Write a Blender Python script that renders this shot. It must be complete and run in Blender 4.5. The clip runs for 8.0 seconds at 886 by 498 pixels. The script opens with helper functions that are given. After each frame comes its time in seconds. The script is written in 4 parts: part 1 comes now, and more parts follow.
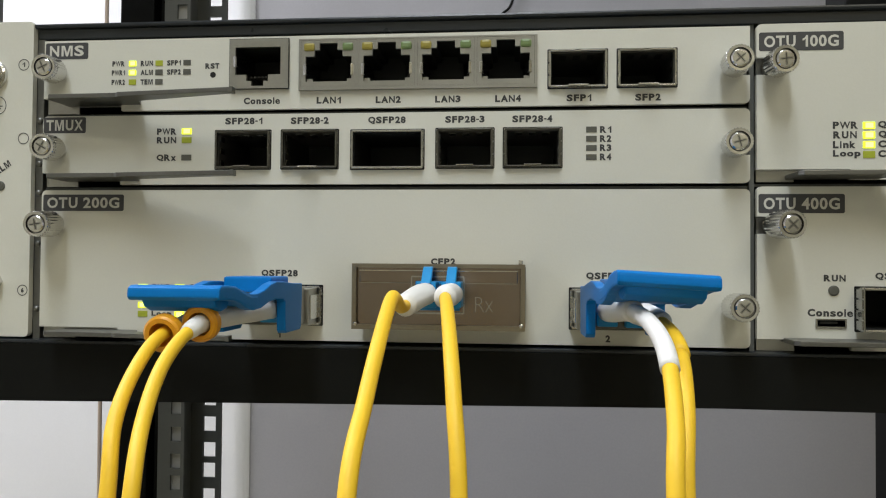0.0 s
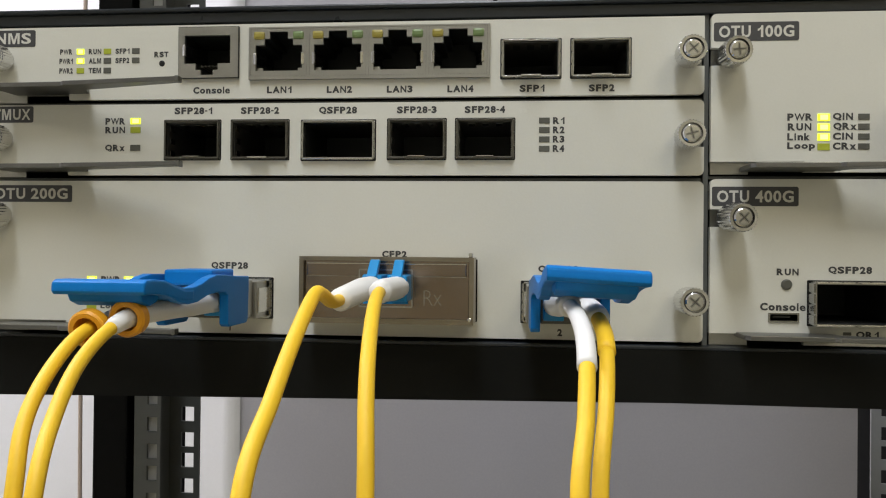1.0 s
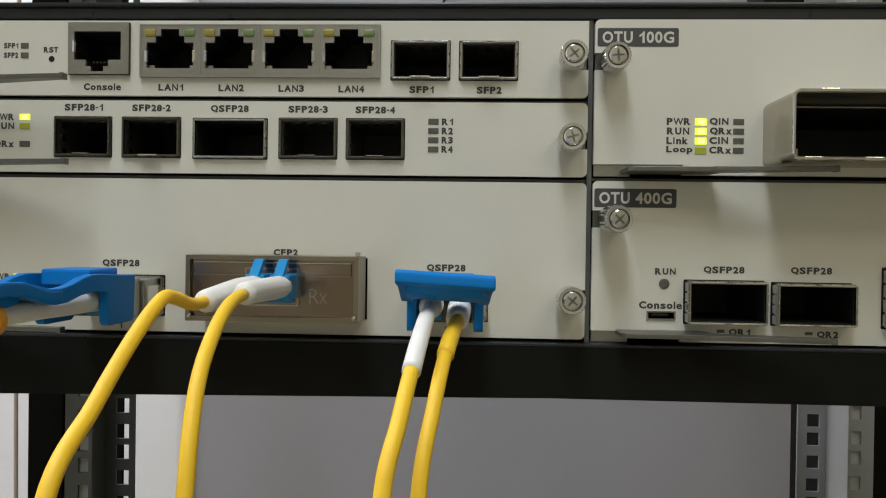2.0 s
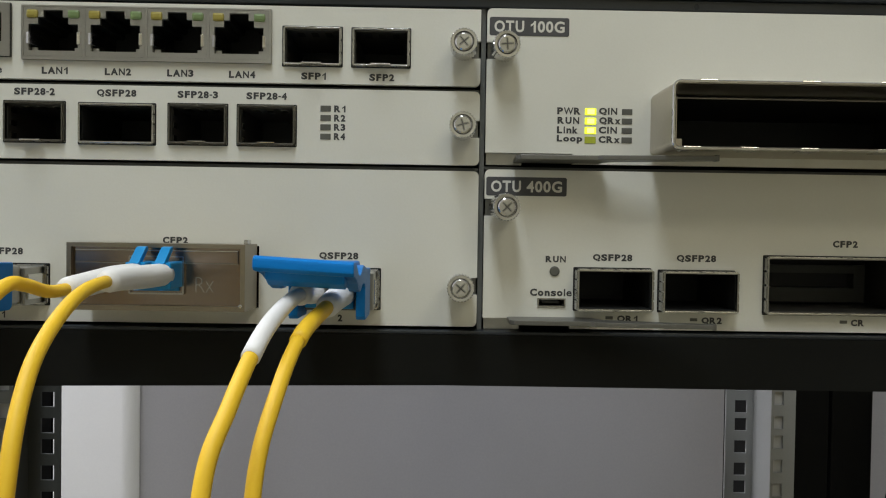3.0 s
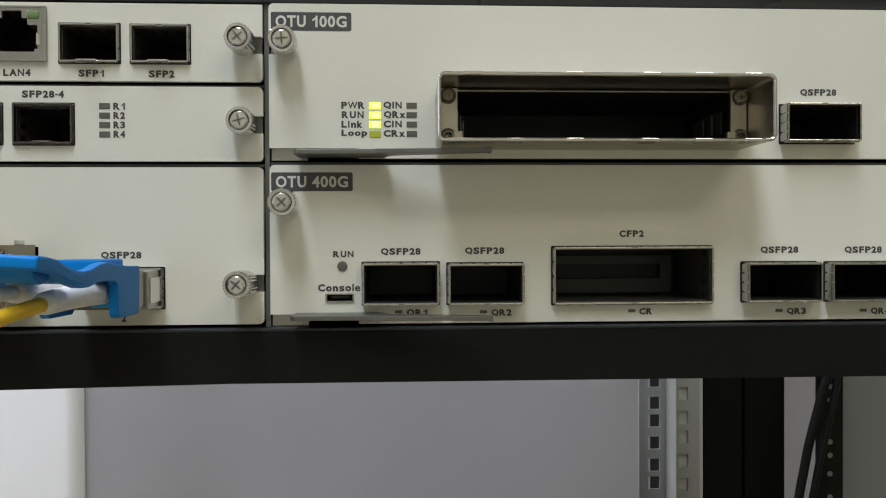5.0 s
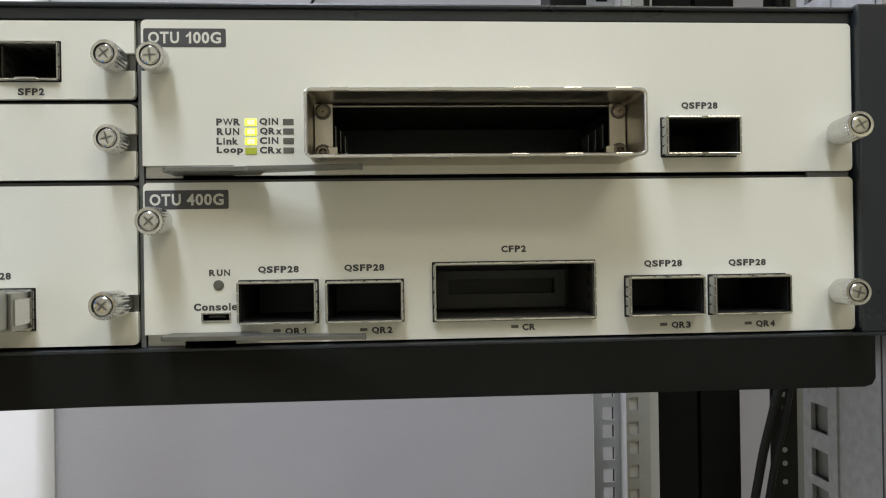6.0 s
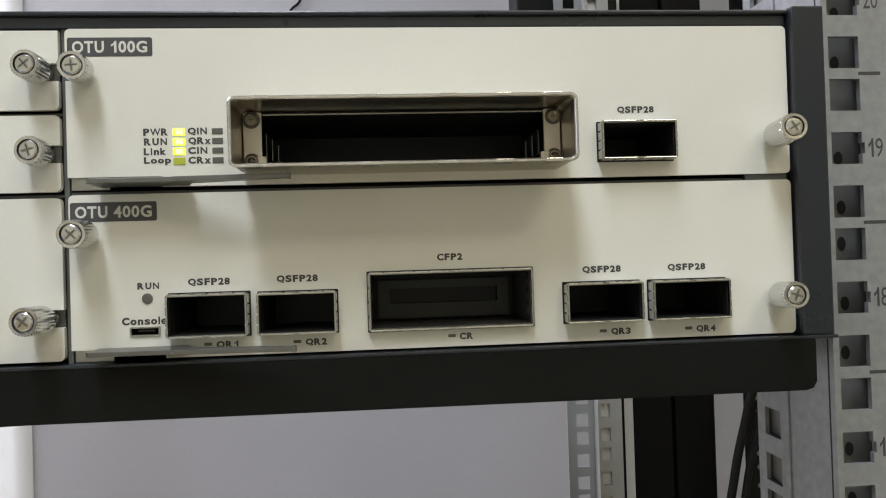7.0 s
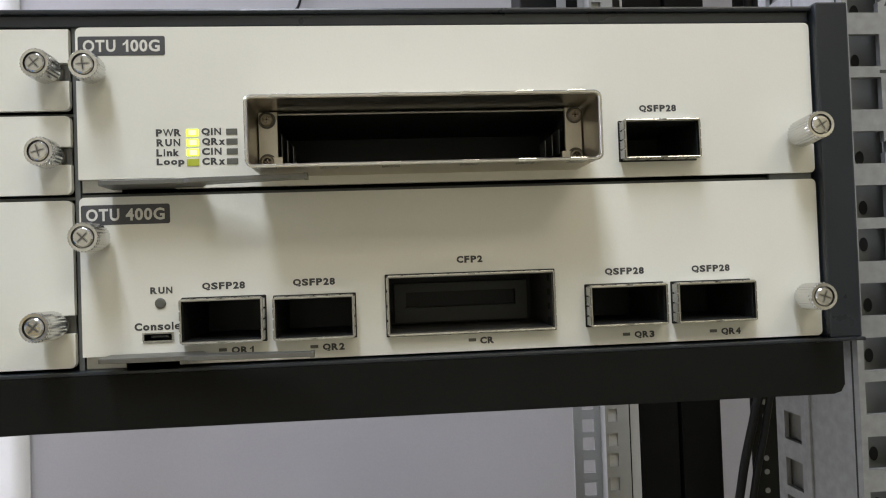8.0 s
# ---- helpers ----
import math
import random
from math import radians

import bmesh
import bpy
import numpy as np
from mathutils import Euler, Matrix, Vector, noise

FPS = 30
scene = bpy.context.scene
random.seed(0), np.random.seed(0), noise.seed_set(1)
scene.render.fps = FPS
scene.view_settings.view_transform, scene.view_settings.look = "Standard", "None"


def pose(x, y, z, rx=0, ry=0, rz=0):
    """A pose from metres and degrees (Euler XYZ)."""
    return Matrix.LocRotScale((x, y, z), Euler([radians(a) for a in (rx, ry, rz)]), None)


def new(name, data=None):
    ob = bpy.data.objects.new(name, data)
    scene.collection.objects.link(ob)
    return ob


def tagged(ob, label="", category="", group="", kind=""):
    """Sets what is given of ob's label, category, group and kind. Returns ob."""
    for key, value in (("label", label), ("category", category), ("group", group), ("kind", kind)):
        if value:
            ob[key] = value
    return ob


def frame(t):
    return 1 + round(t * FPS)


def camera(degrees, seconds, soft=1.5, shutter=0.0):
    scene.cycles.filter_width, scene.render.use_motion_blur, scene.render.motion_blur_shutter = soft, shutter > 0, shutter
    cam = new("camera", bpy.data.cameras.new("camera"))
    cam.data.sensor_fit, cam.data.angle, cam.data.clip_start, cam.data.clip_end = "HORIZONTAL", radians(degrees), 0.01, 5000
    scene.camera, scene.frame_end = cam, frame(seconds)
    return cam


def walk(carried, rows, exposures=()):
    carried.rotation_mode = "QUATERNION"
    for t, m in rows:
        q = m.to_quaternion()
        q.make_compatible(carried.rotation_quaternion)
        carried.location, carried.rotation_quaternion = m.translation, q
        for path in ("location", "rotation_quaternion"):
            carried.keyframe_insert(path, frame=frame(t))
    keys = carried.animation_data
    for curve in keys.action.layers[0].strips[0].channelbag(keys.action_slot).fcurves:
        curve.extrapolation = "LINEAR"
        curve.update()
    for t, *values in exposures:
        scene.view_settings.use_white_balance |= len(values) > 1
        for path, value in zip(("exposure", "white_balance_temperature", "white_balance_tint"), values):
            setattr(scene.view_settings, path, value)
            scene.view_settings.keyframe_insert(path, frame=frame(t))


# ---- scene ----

# lengths below are millimetres in the rack's own axes; Z0 is the height of that origin over the floor
MM, Z0 = 0.001, 0.868
cam = camera(62.0, 8.0, soft=1.1)
ROWS = [
    (0.0, 98.7, -191.42, 24.65, 5.42, 1.31, 0.45),
    (0.5, 102.97, -189.88, 22.96, 5.33, 1.36, 0.5),
    (1.0, 109.95, -188.05, 25.73, 5.11, 0.45, 0.57),
    (1.5, 119.89, -191.22, 31.04, 3.98, -0.32, 0.6),
    (2.0, 129.83, -189.84, 28.97, 2.51, -0.52, 0.8),
    (2.2, 132.96, -189.42, 28.64, 1.91, -0.64, 0.8),
    (3.3, 152.69, -189.77, 27.81, -1.12, -1.19, 0.89),
    (3.5, 156.91, -190.13, 27.16, -1.15, -0.91, 0.88),
    (4.0, 170.32, -189.72, 26.56, -1.7, -0.79, 0.53),
    (4.5, 182.86, -189.45, 25.19, -2.38, -0.79, 0.16),
    (4.7, 186.84, -189.78, 25.0, -2.65, -0.58, -0.07),
    (5.8, 217.41, -190.36, 27.45, -3.34, -0.58, -0.72),
    (6.0, 222.05, -189.63, 26.92, -3.86, 0.18, -0.87),
    (6.5, 231.73, -186.41, 25.36, -4.3, 0.59, -1.34),
    (7.0, 235.76, -187.85, 26.64, -4.81, 0.82, -1.76),
    (7.5, 233.22, -185.66, 25.91, -5.04, 0.98, -1.97),
    (8.0, 230.37, -183.16, 26.01, -5.08, 1.26, -2.03),
]
EXPOSURES = [(0.0, -0.22, 6350, 9), (1.0, -0.22, 6450, 12), (1.5, -0.4, 6500, 11), (2.0, -0.41, 6450, 10), (3.5, -0.41, 6250, 9), (4.5, -0.27, 6200, 9), (6.0, 0.18, 6200, 11), (6.5, 0.23, 6250, 12), (8.0, 0.21, 6150, 14)]
walk(cam, [(t, pose(x * MM, y * MM, z * MM + Z0, 90 + pitch, 0, yaw) @ pose(0, 0, 0, 0, 0, roll)) for t, x, y, z, yaw, pitch, roll in ROWS], EXPOSURES)

# ---- light ----
world = bpy.data.worlds.new("room_air")
scene.world = world
world.use_nodes = True
world.node_tree.nodes["Background"].inputs[0].default_value = (0.8, 0.86, 1.0, 1)
world.node_tree.nodes["Background"].inputs[1].default_value = 0.05
CEILING = 2.75
COOL, WARM_FILL, BLUISH = (0.90, 0.95, 1.0), (1.0, 0.90, 0.64), (0.95, 0.94, 1.0)
# unseen lamps: second brightens the rear wall, warm third is added fill for shade
LAMPS = [(-0.05, -0.85, 0.36, 1.2, 40.5, COOL), (-1.6, 0.7, 0.6, 1.0, 105.0, BLUISH), (1.3, -1.9, 1.2, 0.6, 18.0, WARM_FILL)]


# ---- materials ----
def material(name, colour, rough=0.5, metal=0.0, grain=0.06, scale=900.0, bump=0.05, wear=0.08, coat=0.0, spec=0.5):
    """A surface with fine grain and broad wear, both of real-world size."""
    m = bpy.data.materials.new(name)
    m.use_nodes = True
    nt = m.node_tree
    b = nt.nodes["Principled BSDF"]
    b.inputs["Metallic"].default_value = metal
    b.inputs["Coat Weight"].default_value = coat
    b.inputs["Specular IOR Level"].default_value = spec
    tc = nt.nodes.new("ShaderNodeTexCoord")
    fine, broad = nt.nodes.new("ShaderNodeTexNoise"), nt.nodes.new("ShaderNodeTexNoise")
    fine.inputs["Scale"].default_value, broad.inputs["Scale"].default_value = scale, scale / 28
    fine.inputs["Detail"].default_value, broad.inputs["Detail"].default_value = 3, 5
    for n in (fine, broad):
        nt.links.new(tc.outputs["Object"], n.inputs["Vector"])
    mix = nt.nodes.new("ShaderNodeMix")
    mix.data_type = "RGBA"
    mix.inputs[6].default_value = (*[c * (1 - wear) for c in colour], 1)
    mix.inputs[7].default_value = (*[min(1, c * (1 + wear)) for c in colour], 1)
    nt.links.new(broad.outputs[0], mix.inputs[0])
    mix2 = nt.nodes.new("ShaderNodeMix")
    mix2.data_type, mix2.blend_type = "RGBA", "OVERLAY"
    mix2.inputs[0].default_value = grain
    nt.links.new(mix.outputs[2], mix2.inputs[6])
    nt.links.new(fine.outputs[0], mix2.inputs[7])
    nt.links.new(mix2.outputs[2], b.inputs["Base Color"])
    rr = nt.nodes.new("ShaderNodeMapRange")
    rr.inputs["To Min"].default_value, rr.inputs["To Max"].default_value = max(0.03, rough - 0.08), min(1, rough + 0.08)
    nt.links.new(broad.outputs[0], rr.inputs["Value"])
    nt.links.new(rr.outputs[0], b.inputs["Roughness"])
    bp = nt.nodes.new("ShaderNodeBump")
    bp.inputs["Strength"].default_value, bp.inputs["Distance"].default_value = bump, 0.0002
    nt.links.new(fine.outputs[0], bp.inputs["Height"])
    nt.links.new(bp.outputs[0], b.inputs["Normal"])
    return m


def glow(name, colour, strength):
    m = material(name, colour, 0.4)
    b = m.node_tree.nodes["Principled BSDF"]
    b.inputs["Emission Color"].default_value = (*colour, 1)
    b.inputs["Emission Strength"].default_value = strength
    return m


CREAM = material("cream_powder_coat", (0.66, 0.653, 0.585), 0.42, scale=1600, bump=0.10, wear=0.03, grain=0.05)
SLATE = material("slate_paint", (0.016, 0.0195, 0.0245), 0.30, scale=1400, bump=0.12, wear=0.12)
DUCT = material("matt_black_duct", (0.0045, 0.0045, 0.0043), 0.5, wear=0.2, spec=0.06)
BLACK = material("black_paint", (0.0085, 0.0088, 0.0081), 0.42, scale=1300, bump=0.10, wear=0.2, spec=0.09)
# the next two also put shade into holes, gaps and port linings
VOID = material("black_plastic_and_shade", (0.015, 0.0155, 0.0155), 0.45, wear=0.2, spec=0.3)
LINER = material("dull_dark_steel_and_shade", (0.12, 0.115, 0.105), 0.35, 0.8, wear=0.2)
CONNECTOR = material("dull_connector_plastic", (0.045, 0.046, 0.040), 0.5, wear=0.15)
INK = material("black_ink", (0.045, 0.045, 0.045), 0.6, wear=0.15)
BADGE = material("dark_grey_ink", (0.055, 0.055, 0.058), 0.5, wear=0.15)
WHITE_INK = material("cream_ink", (0.62, 0.61, 0.55), 0.55)
STEEL = material("nickel_plated_steel", (0.66, 0.655, 0.64), 0.16, 1.0, scale=2200, bump=0.05, wear=0.12)
CAGE = material("tinned_steel_cage", (0.42, 0.418, 0.405), 0.22, 1.0, scale=1500, bump=0.06, wear=0.18)
DARK_CAGE = material("dark_steel_cage", (0.15, 0.145, 0.13), 0.32, 1.0, scale=1500, bump=0.06, wear=0.2)
DIECAST = material("die_cast_nickel", (0.52, 0.48, 0.41), 0.32, 1.0, scale=1800, bump=0.10, wear=0.10)
MODULE = material("module_nickel", (0.26, 0.21, 0.17), 0.2, 1.0, scale=1200, bump=0.04, wear=0.14)
ZINC = material("galvanised_steel", (0.28, 0.287, 0.293), 0.42, 0.4, scale=300, bump=0.06, wear=0.22, grain=0.3)
GREY_PAINT = material("grey_painted_steel", (0.15, 0.154, 0.148), 0.5, scale=700, bump=0.08, wear=0.10)
PALE_GREY = material("pale_grey_steel", (0.36, 0.36, 0.35), 0.5, scale=700, bump=0.08, wear=0.08)
RAIL_GREY = material("mid_grey_rail_paint", (0.22, 0.223, 0.217), 0.55, scale=700, bump=0.08, wear=0.10)
DARK_GREY = material("dark_grey_steel", (0.10, 0.105, 0.10), 0.5, scale=700, bump=0.08, wear=0.15)
LEVER = material("brushed_grey_lever", (0.19, 0.19, 0.18), 0.38, 0.85, scale=1600, bump=0.06, wear=0.15)
BLUE = material("blue_plastic", (0.001, 0.165, 0.52), 0.42, scale=1500, bump=0.06, wear=0.10, spec=0.22)
LC_BLUE = material("lc_blue_plastic", (0.004, 0.24, 0.56), 0.32, scale=1500, bump=0.05, wear=0.10)
YELLOW = material("yellow_jacket", (0.84, 0.53, 0.018), 0.58, scale=900, bump=0.08, wear=0.08)
WHITE = material("white_boot_plastic", (0.80, 0.79, 0.76), 0.45, scale=900, bump=0.05, wear=0.05)
ORANGE = material("orange_ring_plastic", (0.74, 0.33, 0.012), 0.4, scale=900, bump=0.06, wear=0.12)
JACK = material("shielded_jack_steel", (0.40, 0.395, 0.37), 0.36, 1.0, scale=1500, bump=0.06, wear=0.10)
LED_OFF = material("unlit_led", (0.10, 0.10, 0.085), 0.4, wear=0.15)
LED_DIM = glow("dim_yellow_green_led", (0.34, 0.38, 0.03), 0.10)
LED_ON = glow("lit_yellow_green_led", (0.70, 0.84, 0.03), 1.5)
LED_CORE = glow("lit_led_core", (0.90, 1.0, 0.16), 2.6)
AMBER = material("amber_light_pipe", (0.31, 0.26, 0.05), 0.35)
GREEN = material("green_light_pipe", (0.16, 0.23, 0.09), 0.35)
WALL = material("white_wall_paint", (0.72, 0.72, 0.735), 0.8, scale=240, bump=0.15, wear=0.03)
# darker than the other walls: the shade behind the rack is in the colour
SHADED_WALL = material("wall_paint_darkened_for_shade", (0.30, 0.297, 0.315), 0.6, scale=240, bump=0.1, wear=0.04)
FRONT_WALL = material("beige_wall_paint", (0.38, 0.362, 0.27), 0.7, scale=240, bump=0.1, wear=0.06)
BROWN = material("bronze_tinted_nickel", (0.30, 0.265, 0.205), 0.35, 1.0, scale=1800, bump=0.08, wear=0.12)
FLOOR = material("beige_floor_tile", (0.21, 0.19, 0.12), 0.45, scale=160, bump=0.1, wear=0.12)
DIFFUSER = glow("lamp_diffuser", (1.0, 0.97, 0.92), 1.6)


# ---- mesh helpers ----
def flat(bm, smooth=False):
    me = bpy.data.meshes.new("mesh")
    bmesh.ops.recalc_face_normals(bm, faces=bm.faces)
    bmesh.ops.scale(bm, vec=(MM, MM, MM), verts=bm.verts)
    bm.to_mesh(me)
    bm.free()
    for p in me.polygons:
        p.use_smooth = smooth
    return me


def part(name, bm, mat, parent, label="", smooth=False):
    """One mesh object under a thing or a part, in the parent's axes, in millimetres."""
    me = flat(bm, smooth)
    me.materials.append(mat)
    ob = new(name, me)
    ob.parent = parent
    return tagged(ob, label)


def thing(name, x, y, z, label, category, group="", kind=""):
    ob = new(name)
    ob.empty_display_size = 0.01
    ob.location = (x * MM, y * MM, z * MM + Z0)
    return tagged(ob, label, category, group, kind)


def box(bm, x0, x1, y0, y1, z0, z1, bevel=0.0, segments=2):
    made = bmesh.ops.create_cube(bm, size=1)["verts"]
    for v in made:
        v.co = ((x0 + x1) / 2 + v.co.x * (x1 - x0), (y0 + y1) / 2 + v.co.y * (y1 - y0), (z0 + z1) / 2 + v.co.z * (z1 - z0))
    if bevel:
        edges = list({e for v in made for e in v.link_edges})
        bmesh.ops.bevel(bm, geom=edges, offset=bevel, segments=segments, profile=0.6, affect="EDGES")
    return bm


def boxes(*rows, bevel=0.0):
    bm = bmesh.new()
    for r in rows:
        box(bm, *r, bevel=bevel)
    return bm


def sheet(x0, x1, z0, z1, y0, y1, holes=(), r=0.0, turn=None):
    """A plate in x and z, y0 to y1 thick, with rectangular openings through it and rounded outer corners."""
    bm = bmesh.new()
    xs, zs = {x0, x1}, {z0, z1}
    if r:
        xs |= {x0 + r, x1 - r}
        zs |= {z0 + r, z1 - r}
    for a, b, c, d in holes:
        xs |= {min(max(a, x0), x1), min(max(b, x0), x1)}
        zs |= {min(max(c, z0), z1), min(max(d, z0), z1)}
    xs, zs, seen = sorted(xs), sorted(zs), {}

    def at(x, z):
        key = (round(x, 4), round(z, 4))
        if key not in seen:
            seen[key] = bm.verts.new((x, y0, z))
        return seen[key]

    def solid(x, z):
        return x0 < x < x1 and z0 < z < z1 and not any(a < x < b and c < z < d for a, b, c, d in holes)

    for i in range(len(xs) - 1):
        for j in range(len(zs) - 1):
            a, b, c, d = xs[i], xs[i + 1], zs[j], zs[j + 1]
            if b - a < 1e-6 or d - c < 1e-6 or not solid((a + b) / 2, (c + d) / 2):
                continue
            left, right, low, high = a < x0 + r - 1e-6, b > x1 - r + 1e-6, c < z0 + r - 1e-6, d > z1 - r + 1e-6
            if r and (left or right) and (low or high) and abs(b - a - r) < 1e-6 and abs(d - c - r) < 1e-6:
                cx, cz = (b if left else a), (d if low else c)
                sx, sz = (-1 if left else 1), (-1 if low else 1)
                arc = [at(cx + sx * r * math.cos(k * math.pi / 10), cz + sz * r * math.sin(k * math.pi / 10)) for k in range(6)]
                bm.faces.new([at(cx, cz), *arc])
            else:
                bm.faces.new([at(a, c), at(b, c), at(b, d), at(a, d)])
    out = bmesh.ops.extrude_face_region(bm, geom=list(bm.faces))
    bmesh.ops.translate(bm, vec=(0, y1 - y0, 0), verts=[v for v in out["geom"] if isinstance(v, bmesh.types.BMVert)])
    if turn is not None:
        bmesh.ops.transform(bm, matrix=turn, verts=bm.verts)
    return bm


def prism(points, x0, x1, bevel=0.0):
    """A side outline in y and z, drawn out from x0 to x1."""
    bm = bmesh.new()
    f = bm.faces.new([bm.verts.new((x0, y, z)) for y, z in points])
    out = bmesh.ops.extrude_face_region(bm, geom=[f])
    bmesh.ops.translate(bm, vec=(x1 - x0, 0, 0), verts=[v for v in out["geom"] if isinstance(v, bmesh.types.BMVert)])
    if bevel:
        bmesh.ops.bevel(bm, geom=list(bm.edges), offset=bevel, segments=2, profile=0.6, affect="EDGES", clamp_overlap=True)
    return bm


def slab(points, z0, z1, bevel=0.0):
    """A plan outline in x and y, z0 to z1 thick."""
    bm = bmesh.new()
    f = bm.faces.new([bm.verts.new((x, y, z0)) for x, y in points])
    out = bmesh.ops.extrude_face_region(bm, geom=[f])
    bmesh.ops.translate(bm, vec=(0, 0, z1 - z0), verts=[v for v in out["geom"] if isinstance(v, bmesh.types.BMVert)])
    if bevel:
        bmesh.ops.bevel(bm, geom=list(bm.edges), offset=bevel, segments=2, profile=0.6, affect="EDGES", clamp_overlap=True)
    return bm


def slab_front(points, y0, y1):
    """A front outline in x and z, y0 to y1 thick."""
    bm = bmesh.new()
    f = bm.faces.new([bm.verts.new((x, y0, z)) for x, z in points])
    out = bmesh.ops.extrude_face_region(bm, geom=[f])
    bmesh.ops.translate(bm, vec=(0, y1 - y0, 0), verts=[v for v in out["geom"] if isinstance(v, bmesh.types.BMVert)])
    return bm


def lathe(bm, rings, n=32, x=0.0, z=0.0, ridge=0.0, ridged=()):
    """Rings of (y, radius) round an axis along y; the rings named in ridged carry teeth."""
    loops = []
    for k, (y, rad) in enumerate(rings):
        loop = []
        for i in range(n):
            a = 2 * math.pi * i / n
            rr = rad - (ridge if k in ridged and i % 2 else 0)
            loop.append(bm.verts.new((x + rr * math.cos(a), y, z + rr * math.sin(a))))
        loops.append(loop)
    for p, q in zip(loops, loops[1:]):
        for i in range(n):
            bm.faces.new([p[i], p[(i + 1) % n], q[(i + 1) % n], q[i]])
    bm.faces.new(loops[0])
    bm.faces.new(loops[-1])
    return bm


def smooth_path(points, steps=7):
    """Catmull-Rom through the points."""
    p = [Vector(q) for q in points]
    p = [2 * p[0] - p[1], *p, 2 * p[-1] - p[-2]]
    out = []
    for i in range(1, len(p) - 2):
        for k in range(steps):
            t = k / steps
            a, b, c, d = p[i - 1], p[i], p[i + 1], p[i + 2]
            out.append(0.5 * (2 * b + (c - a) * t + (2 * a - 5 * b + 4 * c - d) * t * t + (3 * b - a - 3 * c + d) * t ** 3))
    return [*out, p[-2]]


def tube(bm, path, radii, n=18):
    """A round body swept along a path; radii is one number or one for each point."""
    if not isinstance(radii, (list, tuple)):
        radii = [radii] * len(path)
    loops, up = [], Vector((1, 0, 0))
    for i, c in enumerate(path):
        ahead = (path[min(i + 1, len(path) - 1)] - path[max(i - 1, 0)]).normalized()
        side = (up - ahead * up.dot(ahead)).normalized()
        over = ahead.cross(side)
        up = side
        loops.append([bm.verts.new(c + radii[i] * (side * math.cos(2 * math.pi * k / n) + over * math.sin(2 * math.pi * k / n))) for k in range(n)])
    for p, q in zip(loops, loops[1:]):
        for k in range(n):
            bm.faces.new([p[k], p[(k + 1) % n], q[(k + 1) % n], q[k]])
    bm.faces.new(loops[0])
    bm.faces.new(loops[-1])
    return bm


# advance and drawn width of each letter, in thousandths of the type size, for a bold grotesque
FACE = {"A": (722, 715), "C": (722, 650), "F": (611, 500), "G": (778, 690), "I": (278, 150), "L": (611, 500), "M": (833, 690), "N": (722, 580), "O": (778, 710),
        "P": (667, 560), "Q": (778, 730), "R": (722, 640), "S": (667, 590), "T": (611, 570), "U": (722, 580), "W": (944, 935), "X": (667, 660), "-": (333, 260), " ": (278, 0),
        "1": (530, 350), "c": (556, 510), "e": (556, 510), "i": (278, 145), "k": (556, 520), "l": (278, 145), "n": (611, 480), "o": (611, 550), "p": (611, 530), "s": (556, 500), "x": (556, 560)}
TALL, SHORT, TAIL = 716, 519, 210
GLYPHS = {}


def glyph(c, weight):
    """Points of one letter, from 0 to 1 both ways, and its faces."""
    if (c, weight) in GLYPHS:
        return GLYPHS[c, weight]
    if c == "1":
        # a stem with a slanting flag
        co = np.array([(0.56, 0), (1, 0), (1, 1), (0.66, 1), (0.56, 0.88), (0.30, 0.76), (0.0, 0.70), (0.0, 0.52), (0.30, 0.57), (0.56, 0.70)])
        GLYPHS[c, weight] = co, [(0, 1, 2, 3, 4, 9), (4, 5, 8, 9), (5, 6, 7, 8)]
        return GLYPHS[c, weight]
    if c == "M":
        co = np.array([(0, 0), (0.19, 0), (0.19, 0.78), (0.41, 0), (0.59, 0), (0.81, 0.78), (0.81, 0), (1, 0), (1, 1), (0.71, 1), (0.5, 0.32), (0.29, 1), (0, 1)])
        GLYPHS[c, weight] = co, [(0, 1, 2, 11, 12), (2, 3, 10, 11), (3, 4, 10), (4, 5, 9, 10), (5, 6, 7, 8, 9)]
        return GLYPHS[c, weight]
    cu = bpy.data.curves.new("print", "FONT")
    cu.body, cu.size, cu.offset, cu.resolution_u = c, 1.0, weight, 3
    tmp = bpy.data.objects.new("print", cu)
    scene.collection.objects.link(tmp)
    me = bpy.data.meshes.new_from_object(tmp)
    bpy.data.objects.remove(tmp)
    co = np.array([v.co[:2] for v in me.vertices])
    low, high = co.min(0), co.max(0)
    GLYPHS[c, weight] = (co - low) / np.maximum(high - low, 1e-6), [tuple(q.vertices) for q in me.polygons]
    bpy.data.meshes.remove(me)
    return GLYPHS[c, weight]


